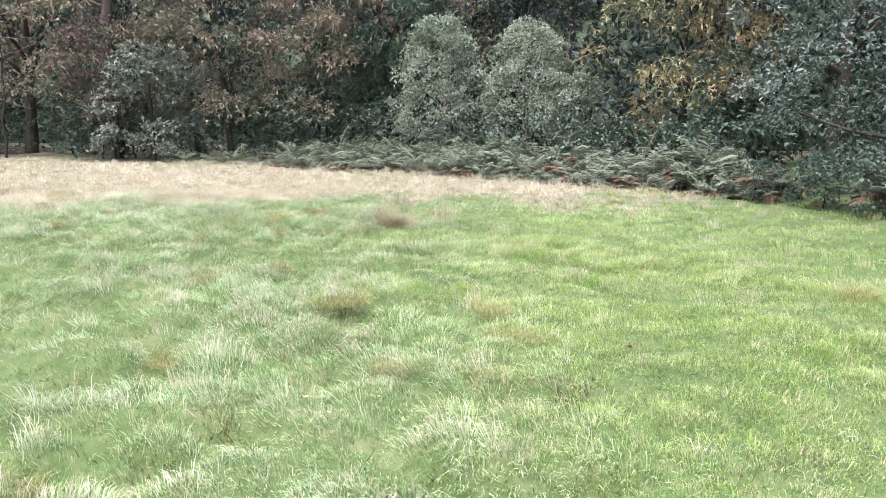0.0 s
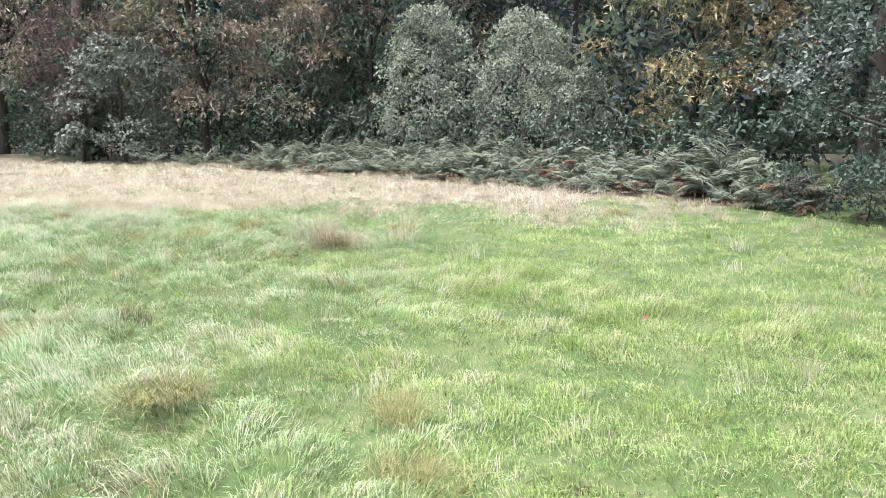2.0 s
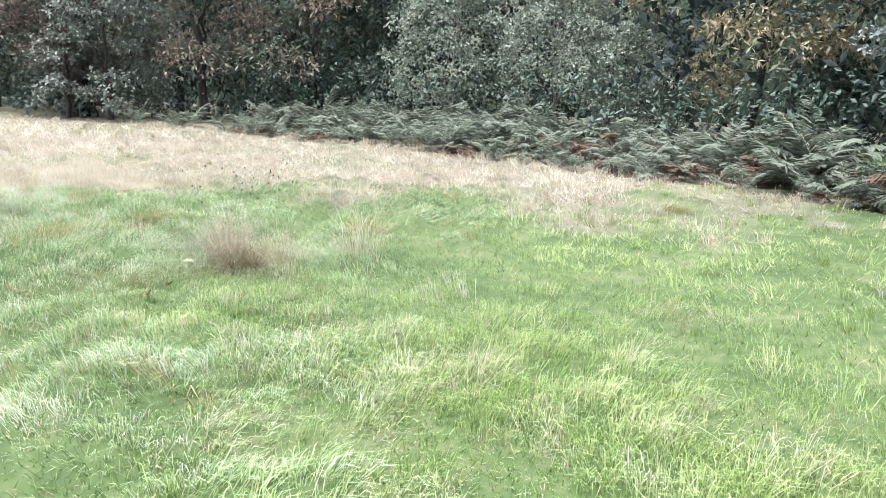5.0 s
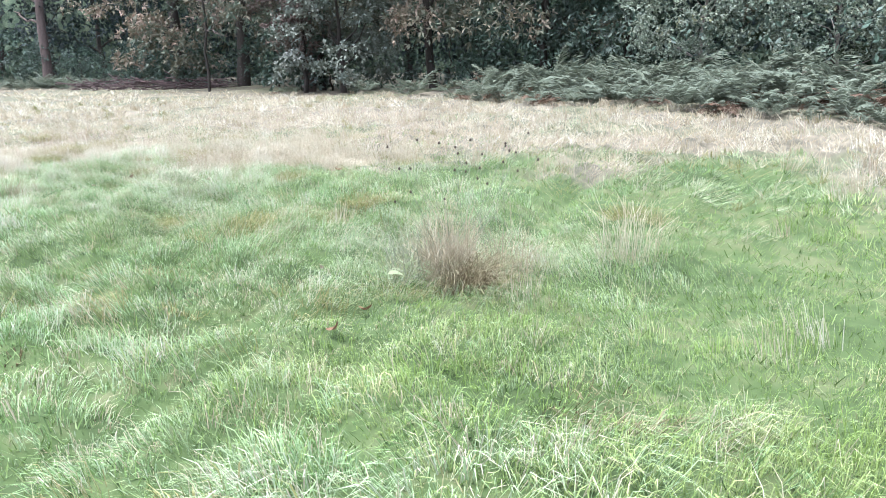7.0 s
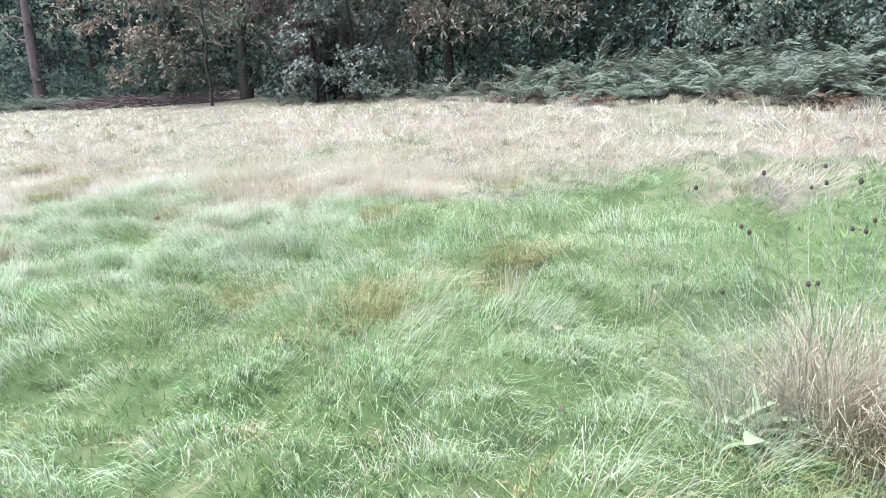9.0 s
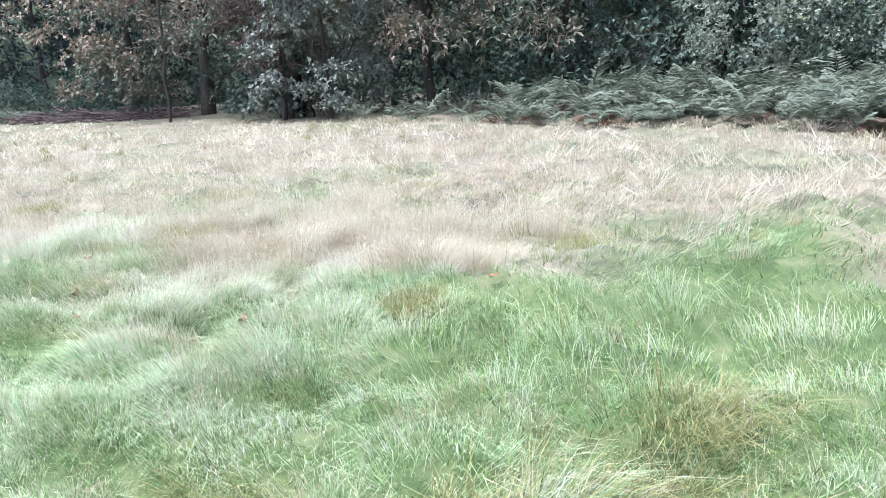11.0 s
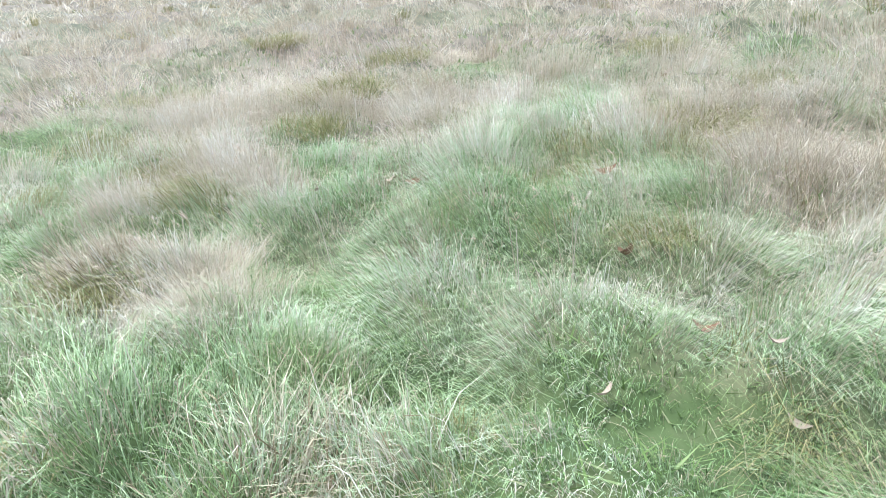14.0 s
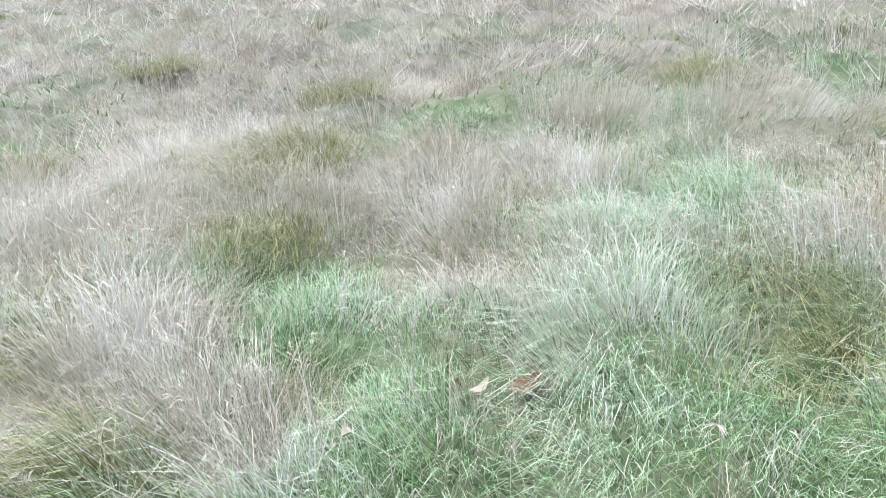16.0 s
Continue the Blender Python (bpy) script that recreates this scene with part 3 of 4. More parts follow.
# ---- trees ----
def crown_mesh(name, mat, radius, low, top, lobes, clusters, per, leaf, lobe_r, spray, waist=0.45, up=0.8, taper=2.2, cone=0.0, squash=0.58):
    """Leaves in sprays, the sprays on boughs, the boughs over the crown: an uneven outline with hollows between."""
    # more boughs on the meadow's side, towards the light
    a = np.where(rng.uniform(0, 1, lobes) < 0.68, -1, 1) * rng.uniform(0, np.pi, lobes)
    k = np.linspace(0.02, 1, lobes) ** 0.9
    rng.shuffle(k)
    if cone:
        prof = np.where(k > waist, np.maximum(0.05, 1.03 - k) / (1.03 - waist), 0.7 + 0.3 * k / waist) ** cone
    else:
        prof = np.sqrt(np.maximum(0.04, 1 - np.abs((k - waist) / np.where(k > waist, 1.03 - waist, waist + 0.35)) ** taper))
    rr = radius * prof * np.sqrt(rng.uniform(0.25, 1.0, lobes)) * rng.uniform(0.8, 1.15, lobes)
    c = np.stack([np.cos(a) * rr, np.sin(a) * rr, low + (top - low) * k], -1)
    size = lobe_r * rng.uniform(0.6, 1.25, lobes)
    n = max(1, round(clusters * per / 6))
    lc = np.repeat(np.arange(lobes), n)
    out = unit(c * np.array([1, 1, 0.0]))
    dirs = unit(rng.normal(0, 1, (len(lc), 3)) + np.array([0, 0, 0.75]) + 0.6 * out[lc])
    reach = size[lc, None] * rng.uniform(0.55, 1.05, (len(lc), 1)) * np.array([1.2, 1.2, squash])
    cc = c[lc] + dirs * reach + rng.normal(0, spray * 0.35, (len(lc), 3))
    # boughs hang towards their ends
    cc[:, 2] -= 0.22 * np.maximum(0, np.sum((cc - c[lc]) * out[lc], -1)) ** 1.3
    cc[:, 2] = np.maximum(cc[:, 2], 0.15)
    v, t, q = sprays(cc, dirs, 6, leaf[0], leaf[1] / leaf[0])
    v[:, 2] = np.maximum(v[:, 2], 0.05)
    tint = np.repeat(np.clip(rng.normal(0, 0.16, lobes), -0.3, 0.3)[lc], 19)
    return mesh_of(name, v, t, q, mat, tint=tint), c


def wander(a, b, n, amount):
    p = np.linspace(a, b, n)
    p[1:-1] += rng.normal(0, amount, (n - 2, 3))
    return p


def make_tree(name, x, y, label, bark, mat, radius, low, top, lobes, clusters, per, leaf, lobe_r, spray, trunk_r, limbs=6, waist=0.45, group="trees of the wood edge", trunk_top=0.8, up=0.8, taper=2.2, cone=0.0, squash=0.58):
    tree = thing(name, x, y, label, "tree", group)
    me, c = crown_mesh(name + "_crown", mat, radius, low, top, lobes, clusters, per, leaf, lobe_r, spray, waist, up, taper, cone, squash)
    part("crown", me, tree)
    pts = wander((0, 0, -0.2), (rng.normal(0, 0.3), rng.normal(0, 0.3), top * trunk_top), 9, 0.06)
    part("trunk", mesh_of("trunk", *tube(pts, trunk_r * np.linspace(1.15, 0.25, 9), 10), bark, True), tree)
    for i in rng.choice(len(c), min(limbs, len(c)), replace=False):
        h = min(max(c[i, 2] * 0.6, 0.5), top * 0.75)
        k = h / (top * trunk_top) * 8
        j = int(min(k, 7))
        s = pts[j] + (pts[j + 1] - pts[j]) * (k - j)
        part("limb", mesh_of("limb", *tube(wander(s, c[i], 6, 0.12), trunk_r * np.linspace(0.4, 0.08, 6), 6), bark, True), tree)
    return tree


def again(tree, x, y, turn, size):
    ob = copy_thing(tree, pose(x, y, height(x, y), 0, 0, turn) @ Matrix.Diagonal((size, size, size, 1)))
    return ob


# chestnuts with leaves turning brown
LEAF_C = (0.24, 0.07)
chest_a = make_tree("chestnut_tree", -12.6, 42.2, "chestnut tree with browning leaves at the wood edge", M_BARK, M_CHESTNUT, 3.7, 2.2, 11.0, 44, 26, 17, LEAF_C, 1.15, 0.22, 0.17)
chest_b = make_tree("chestnut_tree", -7.6, 41.5, "chestnut tree with brown and green leaves above bracken", M_BARK, M_CHESTNUT, 3.6, 2.0, 10.0, 44, 26, 17, LEAF_C, 1.15, 0.22, 0.15)
make_tree("chestnut_tree", -4.4, 41.6, "dark green chestnut tree behind pale bracken", M_BARK, M_GREENLEAF, 3.4, 1.8, 10.5, 44, 26, 17, LEAF_C, 1.15, 0.22, 0.16)
again(chest_b, -19.5, 44.5, 80, 1.1)
again(chest_a, 2.5, 45.0, 220, 1.1)
# grey-green shrubby tree down to the ground
make_tree("hazel_tree", -15.9, 40.3, "grey-green bushy tree with leaves down to the grass", M_BARK, M_GREYLEAF, 2.7, 0.5, 5.2, 40, 21, 16, (0.17, 0.075), 0.8, 0.16, 0.12, 8, 0.35)
# pale saplings
LEAF_B = (0.075, 0.052)
make_tree("birch_tree", -1.65, 36.6, "pale grey-green young birch standing in bracken", M_TWIG, M_BIRCH, 2.2, 0.9, 5.9, 190, 11, 17, LEAF_B, 0.34, 0.2, 0.05, 14, 0.3, cone=0.5, squash=0.9)
make_tree("birch_tree", 2.1, 36.4, "pale grey-green young birch standing in bracken", M_TWIG, M_BIRCH, 2.6, 0.8, 5.6, 220, 11, 17, LEAF_B, 0.36, 0.2, 0.05, 14, 0.3, cone=0.55, squash=0.9)
make_tree("birch_tree", 4.6, 36.8, "low birch sapling beside the taller birches", M_TWIG, M_BIRCH, 1.6, 0.3, 3.6, 80, 10, 17, LEAF_B, 0.34, 0.2, 0.04, 6, 0.25, cone=0.8, squash=0.9)
# trees on the far side of the bracken
make_tree("chestnut_tree", 8.6, 37.0, "tall chestnut tree with green and orange leaves", M_BARK, M_YELLOWING, 3.6, 1.6, 9.5, 46, 26, 17, LEAF_C, 1.1, 0.22, 0.16, waist=0.6)
oak = make_tree("oak_tree", 10.4, 21.0, "broad dark oak with low sweeping branches", M_BARK, M_OAK, 4.9, 0.4, 10.0, 105, 28, 17, (0.115, 0.06), 0.85, 0.16, 0.22, 10, 0.4)
make_tree("oak_tree", 11.4, 29.0, "dark green oak beside the bracken", M_BARK, M_OAK, 3.6, 0.5, 9.0, 56, 22, 17, (0.15, 0.075), 1.0, 0.2, 0.3, 8)
# left-hand group behind the brash heap
left_tree = make_tree("oak_tree", -26.5, 47.5, "olive-brown oak behind a heap of brash", M_BARK, M_CHESTNUT, 5.0, 0.9, 12, 60, 18, 17, (0.25, 0.11), 1.4, 0.25, 0.35)
again(left_tree, -34.5, 51.5, 100, 1.1)

make_tree("red_leaved_tree", -18.6, 41.6, "reddish-brown small-leaved tree at the wood edge", M_BARK, M_RUSSET, 2.1, 1.6, 6.6, 34, 16, 15, (0.16, 0.07), 0.8, 0.2, 0.1, 8)

dead = thing("dead_tree", -25.0, 42.8, "bare dead tree with long grey branches", "tree")
dp = wander((0, 0, -0.2), (0.5, -0.3, 7.2), 8, 0.08)
part("trunk", mesh_of("trunk", *tube(dp, np.linspace(0.075, 0.03, 8), 8), M_BARK, True), dead)
for j, dx, dz in ((7, 2.6, 0.3), (6, 3.2, -0.2), (6, -2.4, 0.5), (5, 2.8, 0.9), (5, -2.8, 0.2), (4, 2.2, 0.1), (4, -2.0, 0.6), (3, 1.9, -0.3), (7, -1.5, 0.9)):
    tip = dp[j] + np.array([dx, rng.uniform(-0.8, 0.3), dz])
    limb = part("limb", mesh_of("limb", *tube(wander(dp[j], tip, 7, 0.1), np.linspace(0.03, 0.008, 7), 5), M_PINE, True), dead)
    for i in range(3):
        mid = dp[j] + (tip - dp[j]) * rng.uniform(0.35, 0.9)
        part("twig", mesh_of("twig", *tube(wander(mid, mid + rng.normal(0, 0.45, 3), 5, 0.05), np.linspace(0.015, 0.005, 5), 4), M_PINE, True), limb)

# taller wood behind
back = make_tree("wood_tree", -10, 49, "tall tree deep in the wood, leaves coloured dark as shade", M_BARK, M_WOOD_SHADE, 4.6, 1.0, 16, 56, 7, 10, (0.36, 0.16), 1.7, 0.35, 0.18, 6, 0.5, "trees of the dark wood")
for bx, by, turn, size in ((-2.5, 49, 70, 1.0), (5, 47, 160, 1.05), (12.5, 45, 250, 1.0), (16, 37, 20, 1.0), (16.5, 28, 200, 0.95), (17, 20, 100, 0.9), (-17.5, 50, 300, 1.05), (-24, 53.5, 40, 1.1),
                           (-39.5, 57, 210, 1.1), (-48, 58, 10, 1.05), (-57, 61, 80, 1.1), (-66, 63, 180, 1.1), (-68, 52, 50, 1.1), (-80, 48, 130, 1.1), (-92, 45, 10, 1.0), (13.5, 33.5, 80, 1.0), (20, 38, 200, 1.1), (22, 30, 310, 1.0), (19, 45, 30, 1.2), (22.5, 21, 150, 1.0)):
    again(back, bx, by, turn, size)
# bare pinkish trunks
for px, py, ph in ((-19.7, 43.6, 15), (-46.6, 51.5, 14)):
    pine = thing("pine_tree", px, py, "tall pine with a bare pinkish trunk", "tree", "pines in the wood")
    tp = wander((0, 0, -0.2), (0.5, 0, ph), 8, 0.08)
    part("trunk", mesh_of("trunk", *tube(tp, np.linspace(0.34, 0.16, 8), 12), M_PINE, True), pine)
    me, c = crown_mesh("pine_crown", M_WOOD_SHADE, 2.6, ph * 0.72, ph + 2, 22, 14, 16, (0.3, 0.08), 0.9, 0.25)
    part("crown", me, pine)
    for i in range(4):
        lz = ph * (0.32 + 0.1 * i)
        la = rng.uniform(2.2, 4.2)
        part("limb", mesh_of("limb", *tube(wander((0.1, 0, lz), (2.6 * np.cos(la), 2.6 * np.sin(la), lz + 0.9), 6, 0.15), np.linspace(0.09, 0.02, 6), 6), M_PINE, True), pine)

# shrubs low along the wood edge
shrub = make_tree("shrub", -20.3, 44.0, "dark shrub under the trees", M_BARK, M_GREENLEAF, 1.9, 0.15, 3.2, 26, 6, 15, (0.22, 0.1), 0.6, 0.16, 0.05, 6, 0.3, "shrubs of the wood edge", 0.7)
for sx, sy, turn, size in ((-10.2, 41.5, 40, 0.8), (-5.5, 40.6, 200, 0.9), (5.2, 39.6, 90, 1.0), (-23.5, 46.5, 150, 1.0), (-31.5, 48.5, 10, 0.9), (-37, 50.0, 70, 0.8), (-42, 50.5, 200, 0.8), (-47, 52.0, 300, 0.9), (-52, 54, 20, 1.2),
                           (9.6, 33.5, 130, 0.8), (0.4, 41.0, 60, 0.8), (-18.2, 43.2, 240, 1.0), (6.4, 36.2, 220, 0.6), (7.9, 19.0, 50, 0.4), (8.2, 17.5, 170, 0.45), (7.4, 20.7, 280, 0.35), (6.6, 22.6, 20, 0.3), (-8.0, 44, 10, 1.1), (-13.5, 46, 100, 1.2), (-2.5, 46, 300, 1.2)):
    again(shrub, sx, sy, turn, size)
make_tree("bush", -62.5, 46, "large dark green bush at the meadow's far side", M_BARK, M_GREENLEAF, 5.5, 0.3, 7.5, 50, 16, 15, (0.3, 0.15), 1.4, 0.25, 0.2, 6, 0.3)

# the wood's inside: low growth and far leaves
def edge_points(n, near, far):
    ex, ey = EDGE_X, EDGE_Y
    seg = np.hypot(np.diff(ex), np.diff(ey))
    k = rng.choice(len(seg), n, p=seg / seg.sum())
    f, o = rng.uniform(0, 1, n), rng.uniform(near, far, n)
    dx, dy = np.diff(ex)[k] / seg[k], np.diff(ey)[k] / seg[k]
    return ex[k] + np.diff(ex)[k] * f - dy * o, ey[k] + np.diff(ey)[k] * f + dx * o


def leaf_stuff(name, mat, label, n, near, far, top, size, clump):
    cx, cy = edge_points(n // clump, near, far)
    cz = top * rng.uniform(0.03, 1, len(cx)) * (0.55 + 0.45 * vnoise(cx, cy, 3, 41))
    j = np.repeat(np.arange(len(cx)), clump)
    base = np.stack([cx, cy, cz], -1)[j] + rng.normal(0, size * 1.3, (len(j), 3))
    base[:, 2] = np.maximum(base[:, 2], 0.08)
    k = rng.uniform(0.6, 1.4, len(j))
    me = mesh_of(name, *leaves(base, rng.normal(0, 1, (len(j), 3)), size * k, size * 0.45 * k), mat)
    tagged(new(name, me), label, "undergrowth", kind="stuff")


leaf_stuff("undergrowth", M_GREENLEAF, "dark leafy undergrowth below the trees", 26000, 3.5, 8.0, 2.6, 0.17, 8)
leaf_stuff("far_woods", M_WOOD_SHADE, "mass of leaves deep in the wood, coloured dark as shade", 38000, 8, 16, 13, 0.36, 8)

# unseen layer of leaves, added overhead to keep daylight out of the wood
kx, ky = rng.uniform(-75, 26, 9000), rng.uniform(18, 70, 9000)
deep_in = ky > np.interp(kx, [-75, -30, -18, -5, 5, 10, 14, 18, 26], [57, 54, 49.5, 47, 47, 46, 40, 26, 16])
kx, ky = kx[deep_in], ky[deep_in]
kz = rng.uniform(9.5, 14, len(kx))
kc = np.stack([kx, ky, kz], -1)
tagged(new("shade_canopy", mesh_of("shade_canopy", *sprays(kc, rng.normal(0, 1, (len(kc), 3)), 6, 0.9, 0.4), M_WOOD_SHADE)), "unseen leaf layer added to shade the inside of the wood", "canopy", kind="stuff")

# distant wood closing every gap between the trees
ks = np.linspace(0, 1, 160)
arc = np.concatenate([[0], np.cumsum(np.hypot(np.diff(EDGE_X), np.diff(EDGE_Y)))])
px, py = np.interp(ks, arc / arc[-1], EDGE_X), np.interp(ks, arc / arc[-1], EDGE_Y)
far = unit(np.stack([px + 10, py - 12], -1))
rows = np.linspace(0, 1, 14)
V = np.stack([np.stack([px + far[:, 0] * (30 + 9 * r * r) + 3 * vnoise(px, py + r * 20, 3, 51), py + far[:, 1] * (30 + 9 * r * r) + 3 * vnoise(px + r * 20, py, 2.5, 52), r * (17 + 7 * vnoise(px, py, 4, 53)) - 0.3], -1) for r in rows], 0)
nk = len(ks)
bi, bj = np.meshgrid(np.arange(len(rows) - 1), np.arange(nk - 1), indexing="ij")
bq = np.stack([bi * nk + bj, bi * nk + bj + 1, (bi + 1) * nk + bj + 1, (bi + 1) * nk + bj], -1).reshape(-1, 4)
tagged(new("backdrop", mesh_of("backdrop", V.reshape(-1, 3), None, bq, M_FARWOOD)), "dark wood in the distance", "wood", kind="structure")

# heap of brash
brash = thing("brash_heap", -31.5, 45.6, "long low heap of dark purple-brown cut branches", "brash")
for i in range(130):
    bx, by, bz = rng.uniform(-5.5, 5.5), rng.uniform(-0.6, 0.6), rng.uniform(0.05, 0.6)
    ba, bl = rng.normal(0.1, 0.5), rng.uniform(0.5, 1.4)
    dx, dy, dz = np.cos(ba) * bl, np.sin(ba) * bl, rng.normal(0, 0.25)
    part("branch", mesh_of("branch", *tube(wander((bx - dx, by - dy, max(0, bz - dz)), (bx + dx, by + dy, max(0.02, bz + dz)), 5, 0.05), np.linspace(0.035, 0.01, 5), 5), M_BRASH), brash)


# ---- bracken ----
def frond_mesh(mat, length, arch):
    """One bracken frond: an arching rib with side leaflets that shorten to the tip."""
    n = 23
    s = np.linspace(0, 1, n)
    rib = np.stack([length * 0.62 * s ** 1.3, np.zeros(n), length * (0.95 * s - arch * s ** 2.2)], -1)
    d = unit(np.gradient(rib, axis=0))
    V = [rib, rib + np.array([0, 0.006, 0.004])]
    k = np.arange(n - 1)
    Q, m = [np.stack([k, k + 1, k + n + 1, k + n], -1)], 2 * n
    r = np.arange(5, n - 1)
    for sg in (-1, 1):
        b, c = rib[r], len(r)
        ln = length * 0.27 * np.sin(np.linspace(1.0, 3.0, c)) ** 0.85 * rng.uniform(0.85, 1.1, c)
        way = unit(np.array([0.15, sg, -0.1]) + 0.6 * d[r] + rng.normal(0, 0.16, (c, 3)))
        e = unit(np.cross(way, np.array([[0, 0, 1.0]]) + rng.normal(0, 0.25, (c, 3))))
        tip = b + way * ln[:, None] - np.array([0, 0, 1]) * ln[:, None] * 0.15
        mid = b + way * ln[:, None] * 0.4
        w = 0.022 * length
        V += [mid + e * w, tip, mid - e * w]
        o = np.arange(c)
        Q.append(np.stack([r + (n if sg > 0 else 0), m + o, m + c + o, m + 2 * c + o], -1))
        m += 3 * c
    return mesh_of("frond", np.concatenate(V), None, np.concatenate(Q), mat)


FRONDS = [frond_mesh(M_FERN, 1.15, a) for a in (0.3, 0.42, 0.58)]
DEAD = [frond_mesh(M_FERN_DEAD, 1.0, a) for a in (0.75, 1.0)]


def bracken(x, y, size, dead=0):
    ob = thing("bracken", x, y, "brown withered bracken at the wood edge" if dead else "grey-green arching bracken at the wood edge", "fern", "bracken along the wood edge", size=size, turn=rng.uniform(0, 360))
    for i in range(6):
        f = part("frond", (DEAD if dead else FRONDS)[rng.integers(2 if dead else 3)], ob)
        s = rng.uniform(0.7, 1.15)
        f.matrix_basis = pose(0, 0, -0.02, rng.normal(0, 8), rng.normal(0, 10), i * 60 + rng.normal(0, 16)) @ Matrix.Diagonal((s, s, s, 1))


for i in range(250):
    bx = rng.uniform(-8.6, 8.2)
    deep = rng.uniform(0, 1) ** 1.2
    by = np.interp(bx, EDGE_X, EDGE_Y) + 0.5 + deep * (5.4 if bx < 5 else 4.2)
    bracken(bx, by, (0.6 + 0.85 * deep) * rng.uniform(0.8, 1.25), rng.uniform(0, 1) < (0.36 if bx > 2 else 0.2))
for bx, by, s in ((-13.2, 37.3, 0.9), (-12.0, 37.6, 0.7), (-10.8, 36.6, 1.0), (-9.6, 36.2, 0.8), (-14.2, 38.2, 0.6), (-17.8, 39.6, 0.5), (-11.4, 37.0, 0.6), (-18.8, 40.2, 0.5)):
    bracken(bx, by, s)
for bx, by, s in ((-8.1, 34.0, 0.6), (6.2, 28.2, 0.9), (6.0, 23.6, 0.5), (7.1, 22.2, 0.5), (7.4, 21.0, 0.4), (-19.5, 40.6, 0.5), (4.0, 25.4, 0.6)):
    bracken(bx, by, s, 1)
for i in range(40):
    bx = rng.uniform(-52, -37)
    bracken(bx, np.interp(bx, EDGE_X, EDGE_Y) + rng.uniform(0.8, 3), rng.uniform(0.8, 1.3))


# ---- rush clump, dock and tussocks ----
def clump_mesh(name, mat, n, radius, h, w, splay, rough=0.25, toward=(0, 0), fine=3):
    a, r = rng.uniform(0, 2 * np.pi, n), radius * np.sqrt(rng.uniform(0, 1, n))
    x, y = np.cos(a) * r, np.sin(a) * r
    hh = h * rng.uniform(0.5, 1.15, n)
    lean = np.stack([np.cos(a), np.sin(a)], -1) * (splay * rng.uniform(0.3, 1.2, n) * (0.3 + r / radius))[:, None] + rng.normal(0, rough * splay, (n, 2)) + np.array(toward) * rng.uniform(0.2, 1.2, (n, 1))
    return mesh_of(name, *blades(x, y, np.full(n, -0.03), hh, w * rng.uniform(0.6, 1.4, n), lean, fine, 0.5), mat)


def seed_stalk(h, lean):
    p = wander((0, 0, 0), (lean[0], lean[1], h), 5, 0.012)
    return mesh_of("stalk", *tube(p, np.linspace(0.0018, 0.0011, 5), 4), M_GREYSTALK), p[-1]


def seed_head():
    bm = bmesh.new()
    bmesh.ops.create_icosphere(bm, subdivisions=2, radius=0.0065)
    for v in bm.verts:
        v.co *= rng.uniform(0.8, 1.2)
        v.co.z *= 1.25
    me = bpy.data.meshes.new("seed_head")
    bm.to_mesh(me)
    bm.free()
    me.materials.append(M_SEED)
    return me


HEAD = seed_head()
rush = thing("rush_clump", -1.5, 16.88, "brown and straw dry rush clump with wispy tops", "grass clump")
for mat, name, n, rad, h, w, splay, rgh, to, at in ((M_RUSH, "brown_tuft", 900, 0.13, 0.26, 0.0028, 0.16, 0.9, (0.16, -0.1), (0.12, -0.04)),
                                                    (M_STALK, "brown_tuft", 500, 0.1, 0.34, 0.0026, 0.12, 0.9, (0.05, 0.02), (-0.04, 0.03)),
                                                    (M_STALK, "pale_tuft", 330, 0.14, 0.5, 0.0024, 0.13, 0.8, (-0.02, 0.05), (0.0, 0.04)),
                                                    (M_STALK, "pale_tuft", 160, 0.13, 0.36, 0.0024, 0.12, 0.9, (0.08, 0.05), (0.34, 0.2)),
                                                    (M_GREYSTALK, "grey_tuft", 320, 0.24, 0.42, 0.0023, 0.2, 0.8, (-0.14, 0.05), (-0.2, 0.06)),
                                                    (M_TUSSOCK, "trailing_tuft", 500, 0.4, 0.15, 0.003, 0.2, 0.8, (0, -0.03), (-0.05, 0.02))):
    tuft = part(name, clump_mesh(name, mat, n, rad, h, w, splay, rgh, to), rush)
    tuft.location = (at[0], at[1], 0)
weed = thing("seeding_weed", -1.5, 17.1, "dead stalks with small black seed heads", "weed")
for i in range(26):
    me, e = seed_stalk(rng.uniform(0.45, 0.85), rng.normal(0, 0.3, 2))
    s = part("stalk", me, weed)
    s.location = (rng.normal(0, 0.12), rng.normal(0, 0.1), 0)
    hd = part("seed_head", HEAD, s)
    hd.location = Vector(e)
pale = thing("rush_clump", -0.55, 17.75, "small pale wispy clump of dry stalks", "grass clump")
part("pale_tuft", clump_mesh("pale_tuft", M_STRAW, 120, 0.2, 0.5, 0.003, 0.22, 0.5), pale)

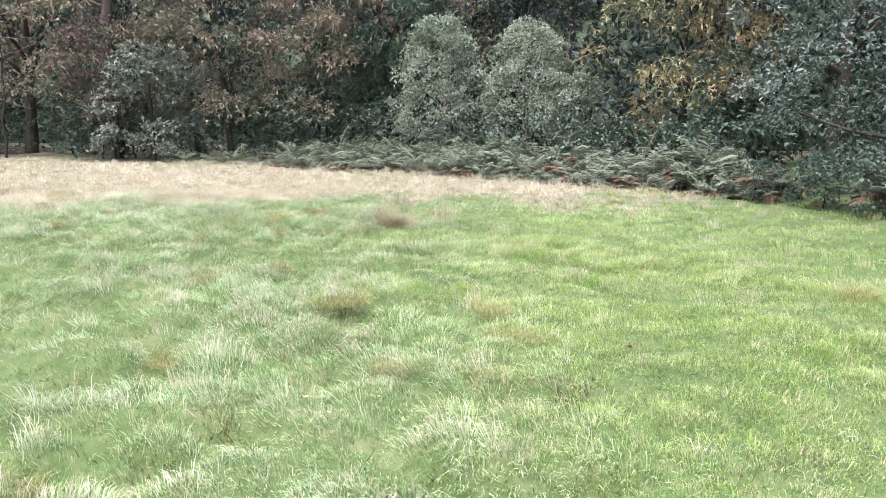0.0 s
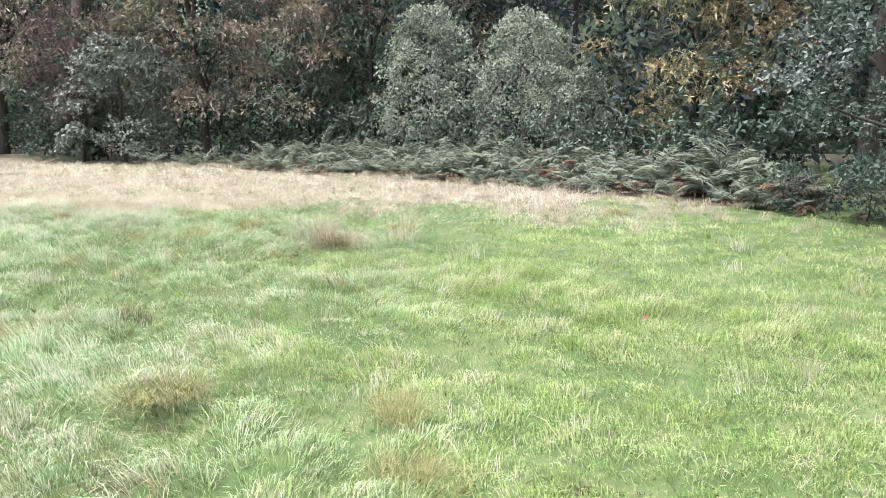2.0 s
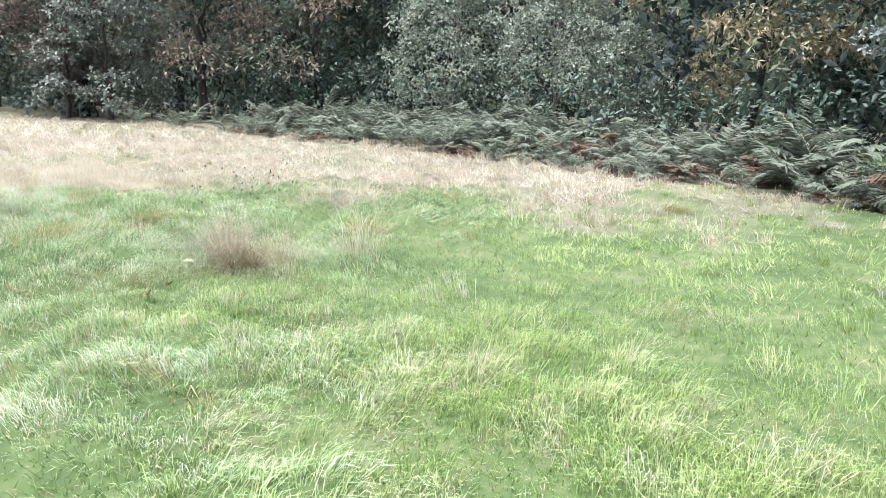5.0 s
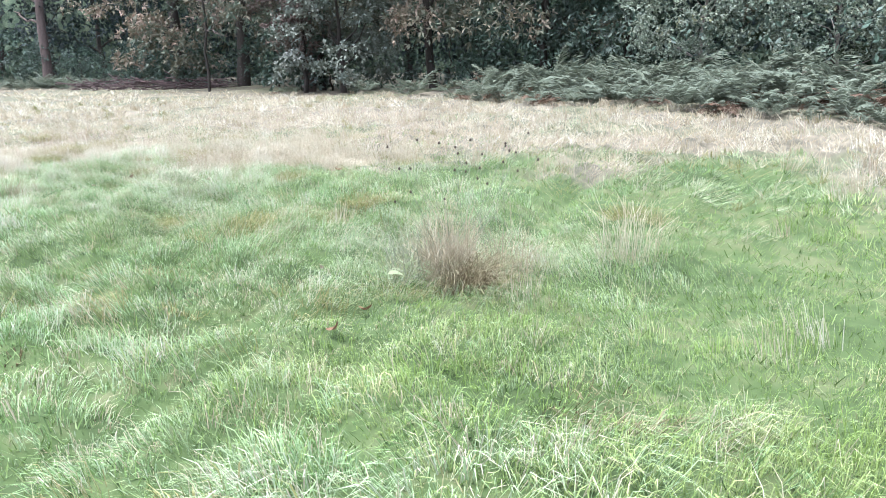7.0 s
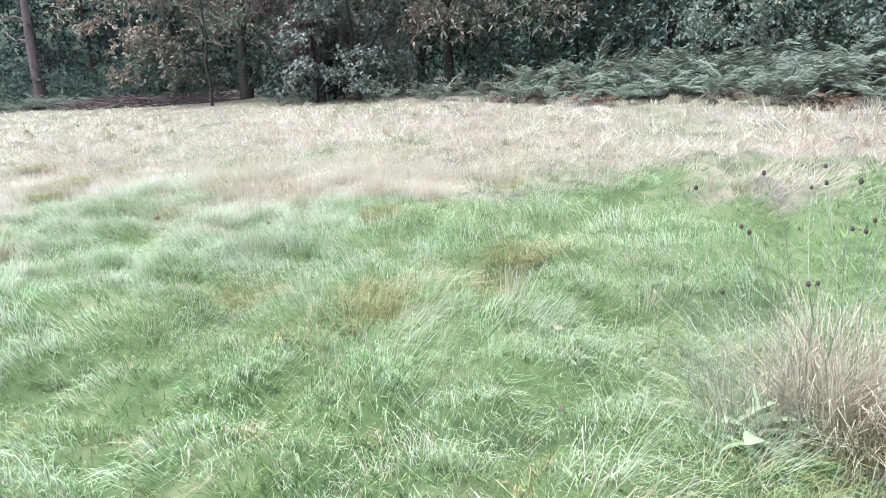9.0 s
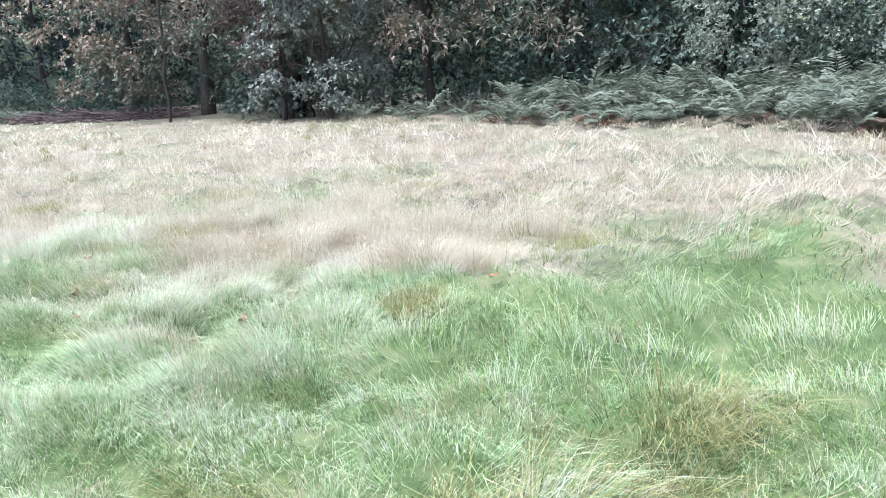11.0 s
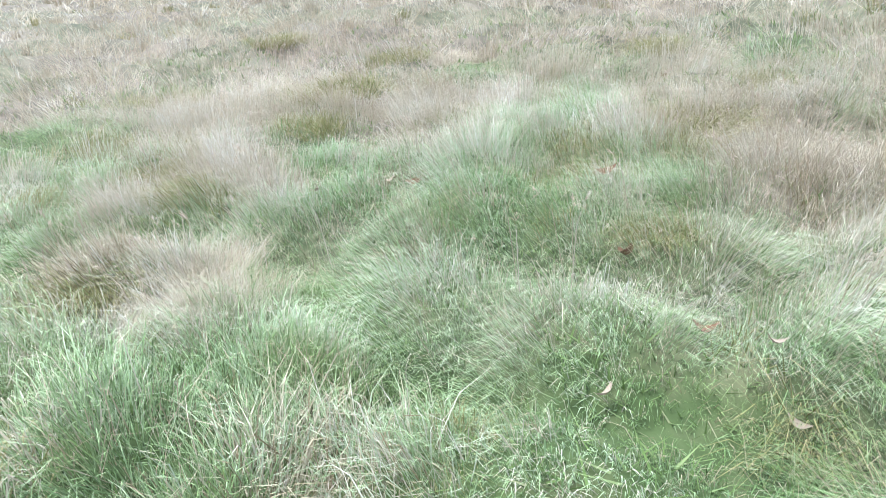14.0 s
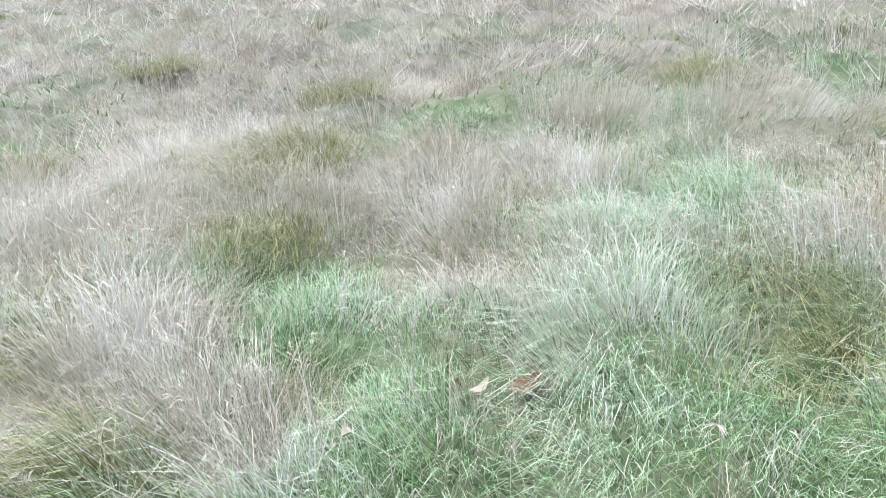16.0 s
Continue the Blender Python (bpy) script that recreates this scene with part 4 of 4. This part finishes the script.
dock = thing("dock_plant", -1.69, 16.84, "dock plant with broad pale green leaves", "plant")
for i in range(15):
    n = 7
    s = np.linspace(0, 1, n)
    ln, wd = rng.uniform(0.1, 0.21), rng.uniform(0.014, 0.032)
    prof = wd * np.sin(np.pi * np.clip(s * 0.92 + 0.06, 0, 1)) ** 0.8
    mid = np.stack([ln * 0.45 * s ** 1.5, np.zeros(n), ln * (1.0 * s - 0.15 * s ** 3)], -1)
    v = np.concatenate([mid + np.stack([np.zeros(n), prof, prof * 0.3], -1), mid, mid + np.stack([np.zeros(n), -prof, prof * 0.3], -1)])
    k = np.arange(n - 1)
    q = np.concatenate([np.stack([k, k + 1, k + n + 1, k + n], -1), np.stack([k + n, k + n + 1, k + 2 * n + 1, k + 2 * n], -1)])
    f = part("leaf", mesh_of("leaf", v, None, q, M_DOCK, True), dock)
    f.matrix_basis = pose(rng.normal(0, 0.06), rng.normal(0, 0.04), 0.02, rng.normal(0, 28), rng.normal(14, 24), rng.uniform(0, 360))

TUFTS = [clump_mesh("tussock", M_TUSSOCK, 210, 0.16, 0.12, 0.003, 0.15, 0.5, (0.12, -0.07), 2) for i in range(4)]
for tx, ty, s in ((-1.19, 11.38, 1.2), (0.14, 11.17, 0.8), (0.28, 10.46, 0.9), (-0.81, 19.14, 1.2), (-3.55, 17.85, 1.4), (-4.57, 17.93, 1.0), (-3.06, 18.76, 1.0), (-7.26, 21.3, 1.3), (-5.3, 20.55, 1.0), (-7.61, 20.8, 1.1),
                  (-4.55, 19.74, 1.0), (-8.6, 21.1, 1.0), (-7.36, 20.5, 0.9), (-9.7, 21.35, 1.35), (-8.5, 18.55, 0.9), (-9.62, 19.58, 0.9), (-9.27, 20.5, 0.95), (-8.53, 21.5, 0.8), (-7.15, 22.6, 1.0), (-7.2, 20.95, 0.8), (-9.75, 20.4, 0.75), (-10.3, 19.75, 0.85), (-3.15, 18.35, 1.3), (-8.35, 22.0, 1.1), (-10.4, 22.6, 1.2), (-7.24, 22.1, 1.2), (-6.8, 18.6, 0.55), (3.18, 21.7, 0.9), (-2.3, 9.9, 0.9), (-0.55, 9.6, 0.8), (3.86, 12.3, 1.3), (-3.9, 21.5, 1.1), (-8.2, 23.3, 1.0), (-11.4, 21.0, 1.2), (-12.2, 23, 1.3), (-6.1, 24.2, 1.0), (-4.3, 15.6, 0.8), (-6.9, 19.9, 0.7)):
    tf = thing("grass_tussock", tx, ty, "golden-green tussock of coarse grass", "grass clump", "tussocks in the meadow", height(tx, ty) + 0.02, rng.normal(0, 45), s)
    for i in range(3):
        b = part("tuft", TUFTS[rng.integers(4)], tf)
        b.matrix_basis = pose(rng.normal(0, 0.08), rng.normal(0, 0.06), 0, 0, 0, rng.normal(0, 35))

# swathes of dry grass laid over by the wind
LAID = [clump_mesh("laid_straw", M_STRAW, 330, 0.22, 0.17, 0.0025, 0.12, 0.7, (0.06, 0.3), 2) for i in range(3)]
TALL = [clump_mesh("tall_straw", M_STRAW, 300, 0.26, 0.34, 0.0025, 0.16, 0.6, (0.1, 0.05), 2) for i in range(3)]
for tx, ty, s, upright in ((-8.1, 18.72, 0.8, 0), (-8.22, 18.92, 0.65, 0), (-7.92, 18.62, 0.6, 0), (-8.9, 18.85, 0.7, 0), (-9.27, 19.3, 0.7, 0), (-9.55, 19.9, 1.0, 0), (-10.05, 20.4, 1.1, 1), (-10.6, 20.45, 1.0, 1), (-9.85, 20.1, 0.8, 1), (-4.95, 20.65, 1.0, 0), (-4.3, 20.75, 0.8, 0),
                           (-5.5, 21.3, 1.0, 1), (-5.15, 21.7, 1.0, 1), (-4.75, 21.5, 0.9, 1), (-5.9, 21.6, 1.0, 1), (-4.4, 22.1, 1.0, 1), (-8.6, 22.4, 0.9, 1), (-7.95, 22.75, 1.0, 1), (-9.95, 22.7, 0.9, 0), (-6.3, 22.7, 1.0, 1)):
    tf = thing("straw_clump", tx, ty, "tall pale clump of dry grass" if upright else "pale dry grass laid over in a swathe", "grass clump", "clumps of dry grass", None, rng.normal(0, 18), s)
    for i in range(3):
        b = part("tuft", (TALL if upright else LAID)[rng.integers(3)], tf)
        b.matrix_basis = pose(rng.normal(0, 0.12), rng.normal(0, 0.1), 0, 0, 0, rng.normal(0, 15))


# ---- fallen leaves ----
def litter_mesh(mat, ln, wd, curl):
    n = 6
    s = np.linspace(0, 1, n)
    prof = wd * np.sin(np.pi * np.clip(s * 0.94 + 0.03, 0, 1)) ** 0.7
    mid = np.stack([ln * (s - 0.5), np.zeros(n), ln * curl * (s - 0.5) ** 2 + 0.004], -1)
    v = np.concatenate([mid + np.stack([np.zeros(n), prof, prof * 0.5], -1), mid, mid + np.stack([np.zeros(n), -prof, prof * 0.4], -1)])
    k = np.arange(n - 1)
    q = np.concatenate([np.stack([k, k + 1, k + n + 1, k + n], -1), np.stack([k + n, k + n + 1, k + 2 * n + 1, k + 2 * n], -1)])
    return mesh_of("fallen_leaf", v, None, q, mat, True)


RED = [litter_mesh(M_LITTER, 0.09, 0.022, 1.2), litter_mesh(M_LITTER, 0.075, 0.024, 1.9)]
PALE = [litter_mesh(M_LITTER_PALE, 0.055, 0.014, 1.2), litter_mesh(M_LITTER_PALE, 0.06, 0.013, 1.6)]
for lx, ly, pale_one in ((-4.21, 20.18, 0), (-3.9, 20.35, 1), (-5.24, 19.2, 0), (-6.52, 19.38, 0), (-6.31, 19.29, 1), (-5.44, 20.05, 0), (-6.77, 21.53, 1), (-6.93, 19.76, 0), (-1.0, 8.86, 1), (1.18, 10.04, 0), (-8.13, 20.05, 0), (-8.21, 19.97, 1), (-8.97, 19.61, 1), (-8.42, 19.69, 1), (-10.17, 20.97, 0), (-7.36, 17.95, 0),
                          (-2.35, 16.83, 1), (-2.59, 17.72, 1), (-1.74, 16.28, 0), (-1.7, 15.9, 0), (-6.2, 19.1, 1), (-6.6, 18.9, 1), (-7.2, 20.2, 0), (-7.9, 22.6, 0), (-3.2, 13.2, 0), (2.0, 13.5, 0)):
    lf = new("fallen_leaf", (PALE if pale_one else RED)[rng.integers(2)])
    lf.matrix_basis = pose(lx, ly, height(lx, ly) + 0.045, rng.normal(0, 20), rng.normal(0, 20), rng.uniform(0, 360))
    tagged(lf, "pale dry fallen leaf lying on grass" if pale_one else "curled reddish-brown fallen leaf on grass", "leaf", "fallen leaves")

twig = new("twig", mesh_of("twig", *tube(wander((-0.09, -0.01, 0.075), (0.09, 0.03, 0.1), 7, 0.005), np.linspace(0.005, 0.003, 7), 6), M_TWIG, True))
twig.matrix_basis = pose(-6.64, 17.96, height(-6.64, 17.96), 0, 0, 12)
tagged(twig, "bare grey twig lying on the grass", "twig")
